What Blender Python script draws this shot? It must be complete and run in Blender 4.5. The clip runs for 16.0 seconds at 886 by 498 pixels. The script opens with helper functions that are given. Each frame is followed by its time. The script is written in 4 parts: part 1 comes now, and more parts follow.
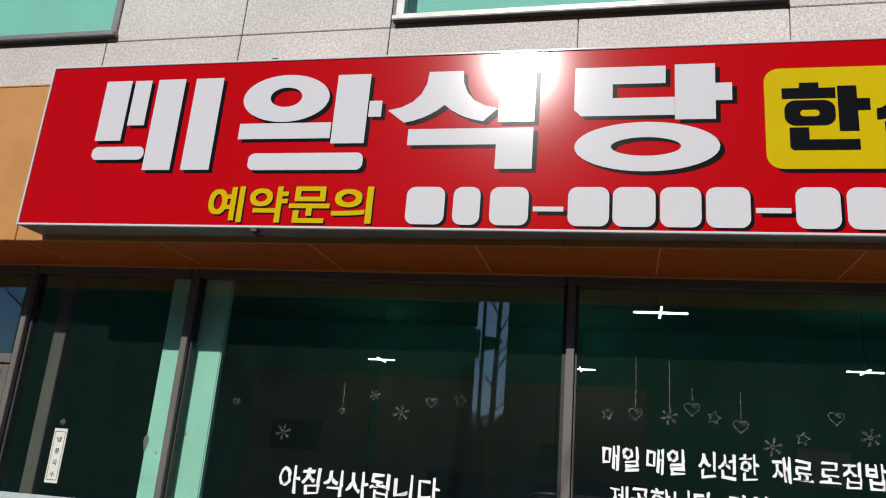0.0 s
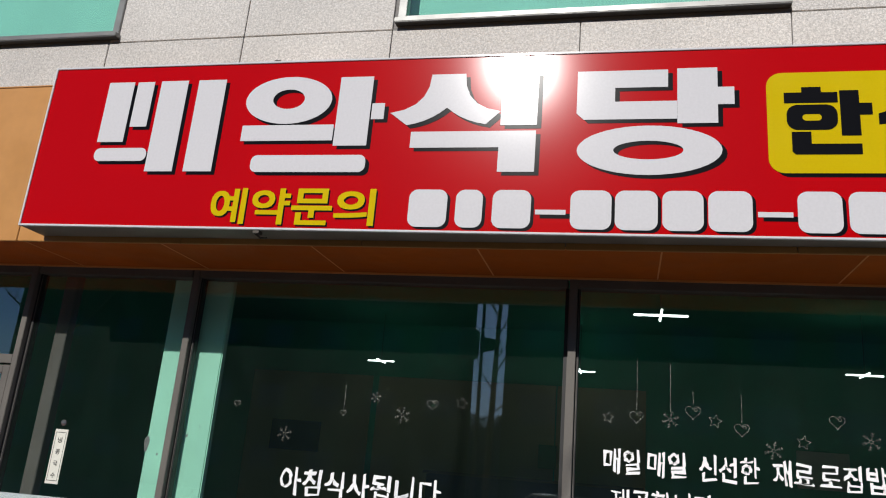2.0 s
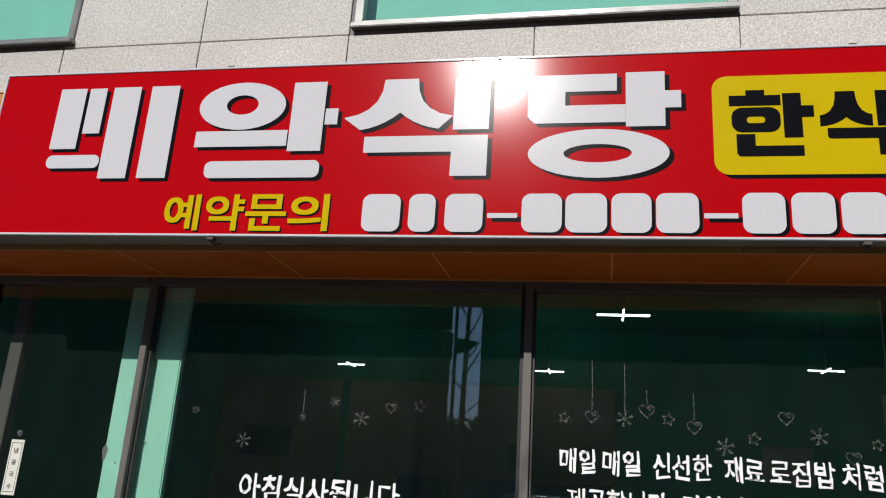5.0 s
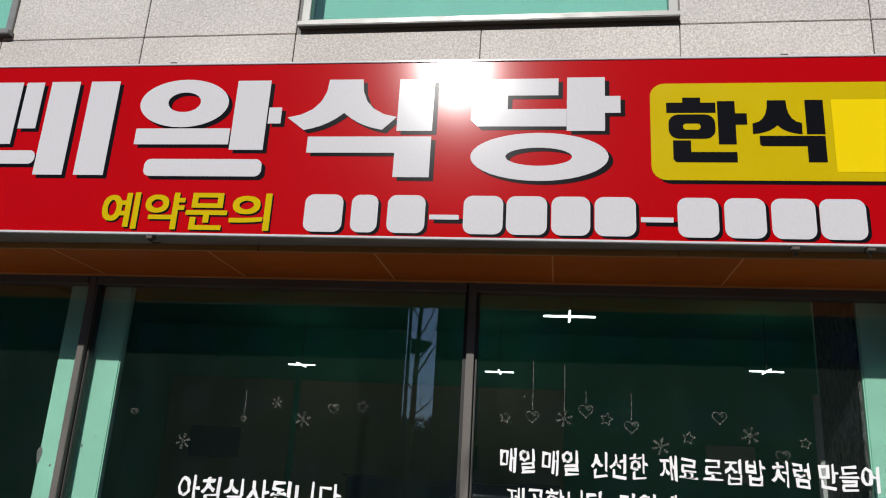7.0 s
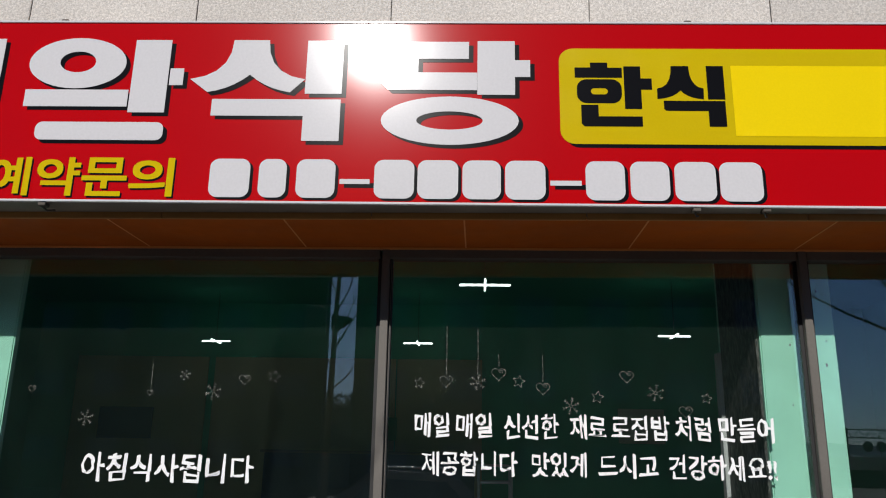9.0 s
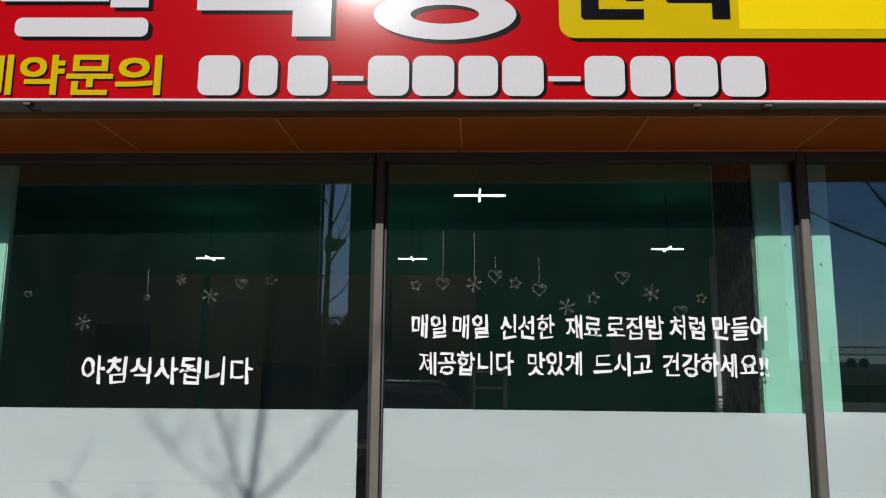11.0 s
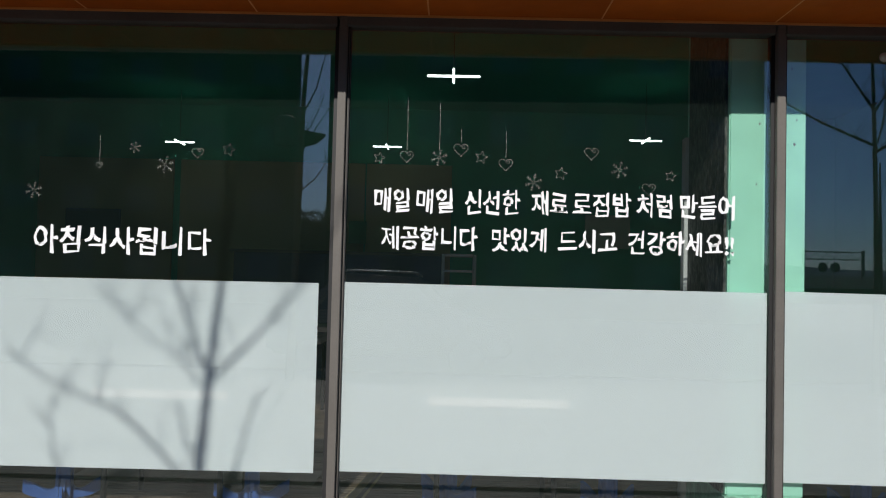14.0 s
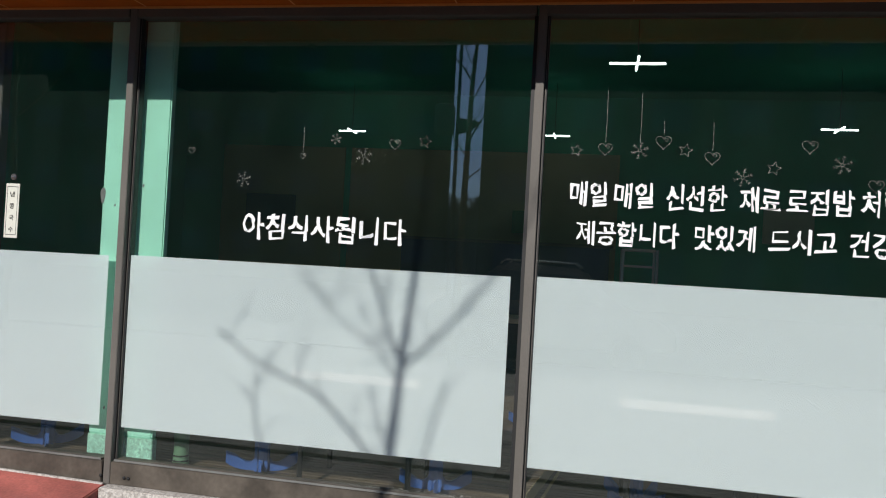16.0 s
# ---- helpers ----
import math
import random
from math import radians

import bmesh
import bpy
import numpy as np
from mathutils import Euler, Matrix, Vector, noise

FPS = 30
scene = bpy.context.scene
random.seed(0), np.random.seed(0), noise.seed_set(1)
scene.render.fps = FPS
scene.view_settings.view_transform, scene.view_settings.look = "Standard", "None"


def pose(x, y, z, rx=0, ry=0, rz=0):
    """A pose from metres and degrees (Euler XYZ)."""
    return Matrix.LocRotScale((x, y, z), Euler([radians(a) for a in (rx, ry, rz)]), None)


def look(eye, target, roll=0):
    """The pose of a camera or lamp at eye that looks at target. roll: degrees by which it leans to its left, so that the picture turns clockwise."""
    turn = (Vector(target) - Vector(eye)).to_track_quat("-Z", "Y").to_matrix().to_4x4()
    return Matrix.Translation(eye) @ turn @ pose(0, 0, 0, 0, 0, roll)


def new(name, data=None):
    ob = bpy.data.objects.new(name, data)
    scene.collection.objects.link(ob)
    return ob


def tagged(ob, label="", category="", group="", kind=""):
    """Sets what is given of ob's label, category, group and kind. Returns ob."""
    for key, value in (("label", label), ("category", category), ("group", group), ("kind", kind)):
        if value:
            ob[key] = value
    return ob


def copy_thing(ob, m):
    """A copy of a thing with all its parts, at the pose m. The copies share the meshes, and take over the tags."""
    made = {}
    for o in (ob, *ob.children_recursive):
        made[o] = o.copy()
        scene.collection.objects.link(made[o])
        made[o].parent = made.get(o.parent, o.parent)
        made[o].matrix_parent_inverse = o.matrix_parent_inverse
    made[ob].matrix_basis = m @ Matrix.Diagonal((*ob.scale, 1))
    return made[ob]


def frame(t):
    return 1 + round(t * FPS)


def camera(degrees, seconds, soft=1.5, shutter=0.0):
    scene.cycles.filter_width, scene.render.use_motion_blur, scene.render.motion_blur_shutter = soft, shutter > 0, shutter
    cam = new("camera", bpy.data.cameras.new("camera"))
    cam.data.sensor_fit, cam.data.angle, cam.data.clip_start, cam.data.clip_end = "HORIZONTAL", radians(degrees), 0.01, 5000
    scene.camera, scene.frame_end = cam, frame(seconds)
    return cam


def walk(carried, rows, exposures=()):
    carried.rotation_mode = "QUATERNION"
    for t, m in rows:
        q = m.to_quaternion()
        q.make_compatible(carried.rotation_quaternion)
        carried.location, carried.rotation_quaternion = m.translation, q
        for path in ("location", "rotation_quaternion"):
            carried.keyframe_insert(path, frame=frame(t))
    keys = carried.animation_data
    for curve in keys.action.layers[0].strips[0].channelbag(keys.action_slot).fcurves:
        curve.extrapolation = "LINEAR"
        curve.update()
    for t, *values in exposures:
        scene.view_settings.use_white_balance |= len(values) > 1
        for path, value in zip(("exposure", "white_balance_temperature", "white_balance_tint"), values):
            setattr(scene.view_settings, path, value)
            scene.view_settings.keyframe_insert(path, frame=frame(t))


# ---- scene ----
cam = camera(59.6, 16.0, soft=1.1)
PATH = [
    (0, (0.356, -4.875, 1.831), (-0.112, -3.01, 2.382), 4.7),
    (0.5, (0.347, -4.872, 1.828), (-0.115, -3.004, 2.375), 4.9),
    (1, (0.34, -4.89, 1.838), (-0.121, -3.023, 2.387), 4.9),
    (1.5, (0.341, -4.893, 1.841), (-0.12, -3.027, 2.394), 4.9),
    (2, (0.339, -4.886, 1.838), (-0.126, -3.022, 2.391), 4.9),
    (2.5, (0.347, -4.9, 1.842), (-0.123, -3.037, 2.396), 4.7),
    (3, (0.362, -4.903, 1.842), (-0.112, -3.041, 2.397), 4.7),
    (3.5, (0.386, -4.904, 1.843), (-0.087, -3.042, 2.399), 4.4),
    (6, (0.52, -4.88, 1.856), (0.169, -2.994, 2.422), 3.4),
    (6.5, (0.539, -4.887, 1.85), (0.213, -2.997, 2.418), 3.3),
    (7, (0.561, -4.893, 1.856), (0.262, -2.999, 2.425), 3.3),
    (7.5, (0.581, -4.891, 1.855), (0.307, -2.994, 2.425), 3.1),
    (8, (0.631, -4.888, 1.855), (0.457, -2.983, 2.436), 2.3),
    (10.5, (0.564, -4.777, 1.696), (0.492, -2.81, 2.05), 0.6),
    (11, (0.584, -4.778, 1.684), (0.51, -2.806, 2.009), 0.5),
    (11.5, (0.661, -4.742, 1.648), (0.579, -2.759, 1.897), 3.9),
    (12, (0.778, -4.728, 1.588), (0.94, -2.744, 1.775), 6.4),
    (12.5, (0.781, -4.667, 1.57), (0.979, -2.683, 1.719), 1.5),
    (13, (0.773, -4.677, 1.566), (0.965, -2.689, 1.677), 0.8),
    (13.5, (0.739, -4.656, 1.564), (0.86, -2.662, 1.656), 1.0),
    (14, (0.692, -4.638, 1.543), (0.668, -2.639, 1.611), 1.4),
    (14.5, (0.518, -4.576, 1.551), (0.257, -2.593, 1.592), 2.4),
    (15, (0.407, -4.527, 1.534), (0.052, -2.559, 1.573), 2.7),
    (15.5, (0.39, -4.559, 1.553), (0.015, -2.595, 1.58), 3.2),
    (16, (0.398, -4.589, 1.575), (0.004, -2.629, 1.595), 3.2),
]
walk(cam, [(t, look(eye, target, roll)) for t, eye, target, roll in PATH],
     exposures=((0, -0.36), (7, -0.40), (8, -0.41), (10.5, -0.44), (11.5, -0.43), (12.5, -0.32), (14, -0.27), (16, -0.22)))

# ---- world, sun, exposure ----
SUN = Vector((-0.098, -0.843, 0.500)).normalized()      # towards the sun
SX, SZ = SUN.x / -SUN.y, SUN.z / -SUN.y                 # sideways and upward run per metre out from the front
world = bpy.data.worlds.new("sky")
scene.world = world
world.use_nodes = True
wn = world.node_tree
sky = wn.nodes.new("ShaderNodeTexSky")
sky.sky_type, sky.sun_disc = "NISHITA", False
sky.sun_elevation, sky.sun_rotation = math.asin(SUN.z), math.atan2(SUN.x, SUN.y)
sky.air_density, sky.dust_density, sky.ozone_density = 0.9, 0.45, 5.0
clear = wn.nodes.new("ShaderNodeMix")                    # a deep, clear winter blue
clear.data_type, clear.blend_type = "RGBA", "MULTIPLY"
clear.inputs[0].default_value, clear.inputs[7].default_value = 1.0, (0.74, 0.94, 1.2, 1)
wn.links.new(sky.outputs[0], clear.inputs[6])
wn.links.new(clear.outputs[2], wn.nodes["Background"].inputs[0])
wn.nodes["Background"].inputs[1].default_value = 0.066
sun = new("sun", bpy.data.lights.new("sun", "SUN"))
sun.data.energy, sun.data.angle, sun.data.color = 4.95, radians(0.53), (1.0, 0.965, 0.925)
sun.matrix_world = look(SUN * 40, (0, 0, 0))


# ---- materials ----
def material(name, base, rough=0.6, metal=0.0, grain=0.0, scale=40.0, stain=0.0, stain_scale=2.0, bump=0.0, bump_scale=None,
             spec=0.5, alt=None, pieces=0.0, coat=0.0, stretch=None):
    """A painted, stone, wood or metal surface: fine grain, broad stains, bump and piece-to-piece variation."""
    m = bpy.data.materials.new(name)
    m.use_nodes = True
    nt = m.node_tree
    b = nt.nodes["Principled BSDF"]
    b.inputs["Base Color"].default_value = (*base, 1)
    b.inputs["Roughness"].default_value, b.inputs["Metallic"].default_value = rough, metal
    b.inputs["Specular IOR Level"].default_value = spec
    b.inputs["Coat Weight"].default_value = coat
    co = nt.nodes.new("ShaderNodeTexCoord")
    src = co.outputs["Object"]
    if stretch:
        mp = nt.nodes.new("ShaderNodeMapping")
        mp.inputs["Scale"].default_value = stretch
        nt.links.new(src, mp.inputs[0])
        src = mp.outputs[0]

    def noise_tex(sc, detail):
        n = nt.nodes.new("ShaderNodeTexNoise")
        n.inputs["Scale"].default_value, n.inputs["Detail"].default_value = sc, detail
        nt.links.new(src, n.inputs["Vector"])
        return n.outputs["Fac"]

    def mix(mode, fac, a, c):
        x = nt.nodes.new("ShaderNodeMix")
        x.data_type, x.blend_type = "RGBA", mode
        for sock, v in ((x.inputs[0], fac), (x.inputs[6], a), (x.inputs[7], c)):
            if hasattr(v, "is_output"):
                nt.links.new(v, sock)
            else:
                sock.default_value = v
        return x.outputs[2]

    def ramp(v, lo, hi, a, c):
        r = nt.nodes.new("ShaderNodeMapRange")
        for k, val in zip(range(1, 5), (lo, hi, a, c)):
            r.inputs[k].default_value = val
        nt.links.new(v, r.inputs[0])
        return r.outputs[0]

    col = (*base, 1)
    if alt:
        col = mix("MIX", ramp(noise_tex(scale, 3), 0.42, 0.6, 0, 1), (*base, 1), (*alt, 1))
    if grain:
        g = ramp(noise_tex(scale * 2.3, 4), 0.3, 0.7, 1 - grain, 1 + grain)
        cg = nt.nodes.new("ShaderNodeCombineColor")
        for k in range(3):
            nt.links.new(g, cg.inputs[k])
        col = mix("MULTIPLY", 1.0, col, cg.outputs[0])
    if stain:
        s = ramp(noise_tex(stain_scale, 6), 0.35, 0.7, 1 - stain, 1 + stain * 0.4)
        cs = nt.nodes.new("ShaderNodeCombineColor")
        for k in range(3):
            nt.links.new(s, cs.inputs[k])
        col = mix("MULTIPLY", 1.0, col, cs.outputs[0])
        nt.links.new(ramp(noise_tex(stain_scale * 2, 4), 0.3, 0.7, max(rough - 0.08, 0.02), min(rough + 0.08, 1)), b.inputs["Roughness"])
    if pieces:
        oi = nt.nodes.new("ShaderNodeObjectInfo")
        p = ramp(oi.outputs["Random"], 0, 1, 1 - pieces, 1 + pieces)
        cp = nt.nodes.new("ShaderNodeCombineColor")
        for k in range(3):
            nt.links.new(p, cp.inputs[k])
        col = mix("MULTIPLY", 1.0, col, cp.outputs[0])
    if grain or stain or alt or pieces:
        nt.links.new(col, b.inputs["Base Color"])
    if bump:
        bp = nt.nodes.new("ShaderNodeBump")
        bp.inputs["Strength"].default_value, bp.inputs["Distance"].default_value = bump, 0.01
        nt.links.new(noise_tex(bump_scale or scale, 5), bp.inputs["Height"])
        nt.links.new(bp.outputs[0], b.inputs["Normal"])
    return m


def glass_material(name, tint, gloss, dust, rough=0.0):
    """Tinted pane with mirror reflection and a thin film of dust that daylight catches."""
    m = bpy.data.materials.new(name)
    m.use_nodes = True
    nt = m.node_tree
    nt.nodes.remove(nt.nodes["Principled BSDF"])
    out = nt.nodes["Material Output"]
    tr, gl, df = (nt.nodes.new("ShaderNodeBsdf" + k) for k in ("Transparent", "Glossy", "Diffuse"))
    tr.inputs[0].default_value = (*tint, 1)
    gl.inputs["Roughness"].default_value = rough
    # dust colour is greened to lay a green veil of light over the panes
    df.inputs[0].default_value = (0.42, 0.66, 0.52, 1)
    co = nt.nodes.new("ShaderNodeTexCoord")
    mp = nt.nodes.new("ShaderNodeMapping")
    mp.inputs["Scale"].default_value = (2.2, 1, 1.2)
    n1 = nt.nodes.new("ShaderNodeTexNoise")
    n1.inputs["Scale"].default_value, n1.inputs["Detail"].default_value = 2.0, 7
    nt.links.new(co.outputs["Object"], mp.inputs[0])
    nt.links.new(mp.outputs[0], n1.inputs["Vector"])
    r = nt.nodes.new("ShaderNodeMapRange")
    for k, v in zip(range(1, 5), (0.35, 0.75, dust * 0.75, dust * 1.35)):
        r.inputs[k].default_value = v
    nt.links.new(n1.outputs["Fac"], r.inputs[0])
    a, b = nt.nodes.new("ShaderNodeMixShader"), nt.nodes.new("ShaderNodeMixShader")
    nt.links.new(r.outputs[0], a.inputs[0])
    nt.links.new(tr.outputs[0], a.inputs[1])
    nt.links.new(df.outputs[0], a.inputs[2])
    lw = nt.nodes.new("ShaderNodeLayerWeight")
    lw.inputs[0].default_value = 0.5
    pw = nt.nodes.new("ShaderNodeMath")
    pw.operation = "POWER"
    pw.inputs[1].default_value = 4.0
    nt.links.new(lw.outputs["Facing"], pw.inputs[0])
    ma = nt.nodes.new("ShaderNodeMath")
    ma.operation, ma.use_clamp = "MULTIPLY_ADD", True
    ma.inputs[1].default_value, ma.inputs[2].default_value = 1 - gloss, gloss
    nt.links.new(pw.outputs[0], ma.inputs[0])
    nt.links.new(ma.outputs[0], b.inputs[0])
    nt.links.new(a.outputs[0], b.inputs[1])
    nt.links.new(gl.outputs[0], b.inputs[2])
    nt.links.new(b.outputs[0], out.inputs[0])
    return m


def film_material(name):
    """Frosted white window film: scatters light both ways and lets a trace through."""
    m = bpy.data.materials.new(name)
    m.use_nodes = True
    nt = m.node_tree
    nt.nodes.remove(nt.nodes["Principled BSDF"])
    out = nt.nodes["Material Output"]
    df, tl, tr = (nt.nodes.new("ShaderNodeBsdf" + k) for k in ("Diffuse", "Translucent", "Transparent"))
    df.inputs[0].default_value = (0.97, 0.99, 1.0, 1)
    tl.inputs[0].default_value = (0.96, 0.98, 0.98, 1)
    n1 = nt.nodes.new("ShaderNodeTexNoise")
    n1.inputs["Scale"].default_value, n1.inputs["Detail"].default_value = 1.3, 4
    r = nt.nodes.new("ShaderNodeMapRange")
    for k, v in zip(range(1, 5), (0.3, 0.7, 0.20, 0.25)):
        r.inputs[k].default_value = v
    nt.links.new(n1.outputs["Fac"], r.inputs[0])
    a, b = nt.nodes.new("ShaderNodeMixShader"), nt.nodes.new("ShaderNodeMixShader")
    nt.links.new(r.outputs[0], a.inputs[0])
    nt.links.new(df.outputs[0], a.inputs[1])
    nt.links.new(tl.outputs[0], a.inputs[2])
    b.inputs[0].default_value = 0.20
    nt.links.new(a.outputs[0], b.inputs[1])
    nt.links.new(tr.outputs[0], b.inputs[2])
    nt.links.new(b.outputs[0], out.inputs[0])
    return m


def lamp_material(name, colour, strength):
    m = bpy.data.materials.new(name)
    m.use_nodes = True
    b = m.node_tree.nodes["Principled BSDF"]
    b.inputs["Emission Color"].default_value, b.inputs["Emission Strength"].default_value = (*colour, 1), strength
    return m


M = {
    "granite": material("granite", (0.63, 0.60, 0.555), 0.75, grain=0.27, scale=55, alt=(0.51, 0.485, 0.445), stain=0.14, stain_scale=1.1, bump=0.5, bump_scale=90, pieces=0.05),
    "joint": material("joint_mortar", (0.22, 0.21, 0.20), 0.9, grain=0.2),
    "fascia": material("fascia_orange", (0.50, 0.235, 0.065), 0.42, grain=0.04, scale=6, stain=0.12, stain_scale=1.5, pieces=0.04),
    "soffit": material("soffit_brown", (0.51, 0.108, 0.005), 0.6, spec=0.2, grain=0.05, scale=5, stain=0.15, stain_scale=1.8, pieces=0.06),
    "soffit_trim": material("soffit_trim", (0.80, 0.34, 0.10), 0.4, stain=0.1),
    "frame": material("bronze_aluminium", (0.140, 0.128, 0.112), 0.6, metal=0.0, spec=0.3, grain=0.05, scale=30, stain=0.15, stain_scale=2),
    # frame bronze again with stains; the sill rail's dim look is put into the colour
    "rail": material("darkened_bronze", (0.105, 0.088, 0.070), 0.6, spec=0.3, grain=0.12, scale=14, stain=0.4, stain_scale=5, bump=0.1, bump_scale=30),
    "gasket": material("black_gasket", (0.012, 0.012, 0.012), 0.6, grain=0.1),
    "glass": glass_material("shop_glass", (0.958, 0.983, 0.977), 0.115, 0.0062),
    "glass_up": glass_material("upper_glass", (0.78, 0.93, 0.89), 0.055, 0.02),
    "film": film_material("frosted_film"),
    "vinyl": material("white_vinyl", (0.86, 0.86, 0.85), 0.5, grain=0.03, scale=30),
    "decal": material("silver_decal", (0.24, 0.24, 0.21), 0.4, grain=0.7, scale=60, alt=(0.05, 0.05, 0.045)),
    "mint": material("mint_paint", (0.45, 0.88, 0.67), 0.55, grain=0.04, scale=12, stain=0.10, stain_scale=3.5, bump=0.15, bump_scale=20),
    "mint_worn": material("worn_mint_plinth", (0.46, 0.82, 0.63), 0.6, grain=0.2, scale=45, alt=(0.36, 0.60, 0.46), stain=0.22, stain_scale=9, bump=0.3, bump_scale=30),
    "slate": material("dark_slate", (0.095, 0.09, 0.08), 0.6, grain=0.9, scale=26, alt=(0.025, 0.024, 0.022), bump=1.0, bump_scale=22, stretch=(1, 1.0, 0.5)),
    "wall_tan": material("tan_board", (0.46, 0.39, 0.22), 0.7, grain=0.06, scale=8, stain=0.12, stain_scale=1.2),
    "wall_green": material("dull_green_plaster", (0.06, 0.50, 0.30), 0.8, grain=0.06, scale=10, stain=0.12),
    "ceil": material("ceiling_tile", (0.05, 0.42, 0.24), 0.85, grain=0.1, scale=30, stain=0.08),
    "plank": material("dark_plank", (0.15, 0.11, 0.075), 0.5, grain=0.35, scale=9, stain=0.25, stain_scale=3, pieces=0.25, bump=0.2, stretch=(0.15, 1, 1)),
    "blue": material("blue_plastic", (0.05, 0.125, 0.38), 0.42, grain=0.05, scale=15, stain=0.12),
    "bin": material("green_plastic", (0.15, 0.27, 0.16), 0.5, grain=0.05, scale=20, stain=0.12),
    "table": material("pale_laminate", (0.62, 0.52, 0.44), 0.35, grain=0.1, scale=12, stretch=(0.2, 1, 1)),
    "tape": material("tan_tape", (0.50, 0.40, 0.22), 0.6, grain=0.15, stain=0.2),
    "steel": material("steel", (0.45, 0.45, 0.44), 0.35, metal=0.9, grain=0.08, stain=0.15),
    "red_floor": material("red_floor_paint", (0.42, 0.115, 0.09), 0.7, grain=0.15, scale=25, stain=0.35, stain_scale=3.5, bump=0.3, bump_scale=40),
    "base_stone": material("pale_base_granite", (0.62, 0.58, 0.53), 0.7, grain=0.35, scale=45, alt=(0.40, 0.36, 0.32), stain=0.15, bump=0.3, bump_scale=60),
    "concrete": material("concrete", (0.36, 0.33, 0.29), 0.85, grain=0.2, scale=25, stain=0.25, bump=0.3),
    "sign_red": material("sign_red", (0.43, 0.0008, 0.002), 0.125, grain=0.02, scale=60, spec=0.14),
    "sign_white": material("sign_white", (0.60, 0.585, 0.59), 0.14, grain=0.03, scale=30, spec=0.18),
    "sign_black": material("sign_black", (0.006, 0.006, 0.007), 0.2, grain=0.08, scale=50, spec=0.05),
    "sign_yellow": material("sign_yellow", (0.55, 0.405, 0.002), 0.17, grain=0.02, stain=0.03, spec=0.08),
    "sheet_yellow": material("yellow_sheet", (0.82, 0.60, 0.002), 0.2, grain=0.02, stain=0.03, spec=0.08),
    "sign_side": material("sign_housing", (0.24, 0.20, 0.17), 0.5, metal=0.3, grain=0.08, stain=0.25, stain_scale=3),
    "sill": material("grey_sill_metal", (0.24, 0.24, 0.225), 0.4, metal=0.3, grain=0.06, stain=0.2, stain_scale=2.5),
    "strip": material("table_edge_glow", (0.84, 0.83, 0.83), 0.7, grain=0.01),
    "jamb": material("pale_jamb_paint", (0.62, 0.62, 0.60), 0.5, grain=0.05, stain=0.1),
    "blind": material("pale_blind", (0.62, 0.80, 0.73), 0.8, grain=0.04, stain=0.06),
    "paper": material("paper_tag", (0.70, 0.69, 0.60), 0.8, grain=0.06, stain=0.1),
    "ink": material("dark_ink", (0.03, 0.03, 0.03), 0.7, grain=0.2),
    "sticker": material("red_sticker", (0.60, 0.02, 0.03), 0.4, grain=0.05),
    "yellow_vinyl": material("yellow_vinyl", (0.85, 0.46, 0.01), 0.45, grain=0.03),
    "navy": material("navy_print", (0.015, 0.04, 0.09), 0.5, grain=0.2),
    "green_print": material("green_print", (0.02, 0.22, 0.10), 0.5, grain=0.2),
    "bark": material("bark", (0.085, 0.07, 0.055), 0.9, grain=0.35, scale=30, bump=0.8, bump_scale=40, stretch=(1, 1, 0.25)),
    "asphalt": material("asphalt", (0.052, 0.052, 0.054), 0.9, grain=0.3, scale=60, stain=0.2, stain_scale=0.4, bump=0.4, bump_scale=80),
    "paving": material("paving_block", (0.085, 0.08, 0.072), 0.85, grain=0.2, scale=20, pieces=0.04, bump=0.2),
    "kerb": material("kerb_stone", (0.20, 0.195, 0.185), 0.8, grain=0.2, scale=30),
    # backlit shade and a green cast are put into this wall colour
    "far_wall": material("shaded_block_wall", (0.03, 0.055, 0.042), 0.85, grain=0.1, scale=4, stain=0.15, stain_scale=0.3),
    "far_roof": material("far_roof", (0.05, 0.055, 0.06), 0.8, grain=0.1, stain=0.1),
    "far_steel": material("far_steel", (0.06, 0.065, 0.07), 0.7, grain=0.15),
    # woods with the distance haze put into the blue; the hedge shares it
    "hill": material("hazed_woodland", (0.11, 0.155, 0.23), 1.0, grain=0.3, scale=0.05, stain=0.2, stain_scale=0.01),
    "car_grey": material("car_paint_grey", (0.20, 0.20, 0.21), 0.55, spec=0.05, grain=0.01),
    "tyre": material("tyre", (0.02, 0.02, 0.02), 0.8, grain=0.2),
    "tube": lamp_material("led_tube", (0.9, 1.0, 0.98), 5.5),
}


# ---- mesh helpers ----
def box(bm, x0, x1, y0, y1, z0, z1, bevel=0.0):
    vs = [bm.verts.new(p) for p in ((x0, y0, z0), (x1, y0, z0), (x1, y1, z0), (x0, y1, z0), (x0, y0, z1), (x1, y0, z1), (x1, y1, z1), (x0, y1, z1))]
    fs = [bm.faces.new([vs[i] for i in q]) for q in ((3, 2, 1, 0), (4, 5, 6, 7), (0, 1, 5, 4), (1, 2, 6, 5), (2, 3, 7, 6), (3, 0, 4, 7))]
    if bevel:
        es = list({e for f in fs for e in f.edges})
        bmesh.ops.bevel(bm, geom=es, offset=bevel, segments=2, affect="EDGES", clamp_overlap=True)
    return bm


def boxm(x0, x1, y0, y1, z0, z1, bevel=0.0):
    return box(bmesh.new(), x0, x1, y0, y1, z0, z1, bevel)


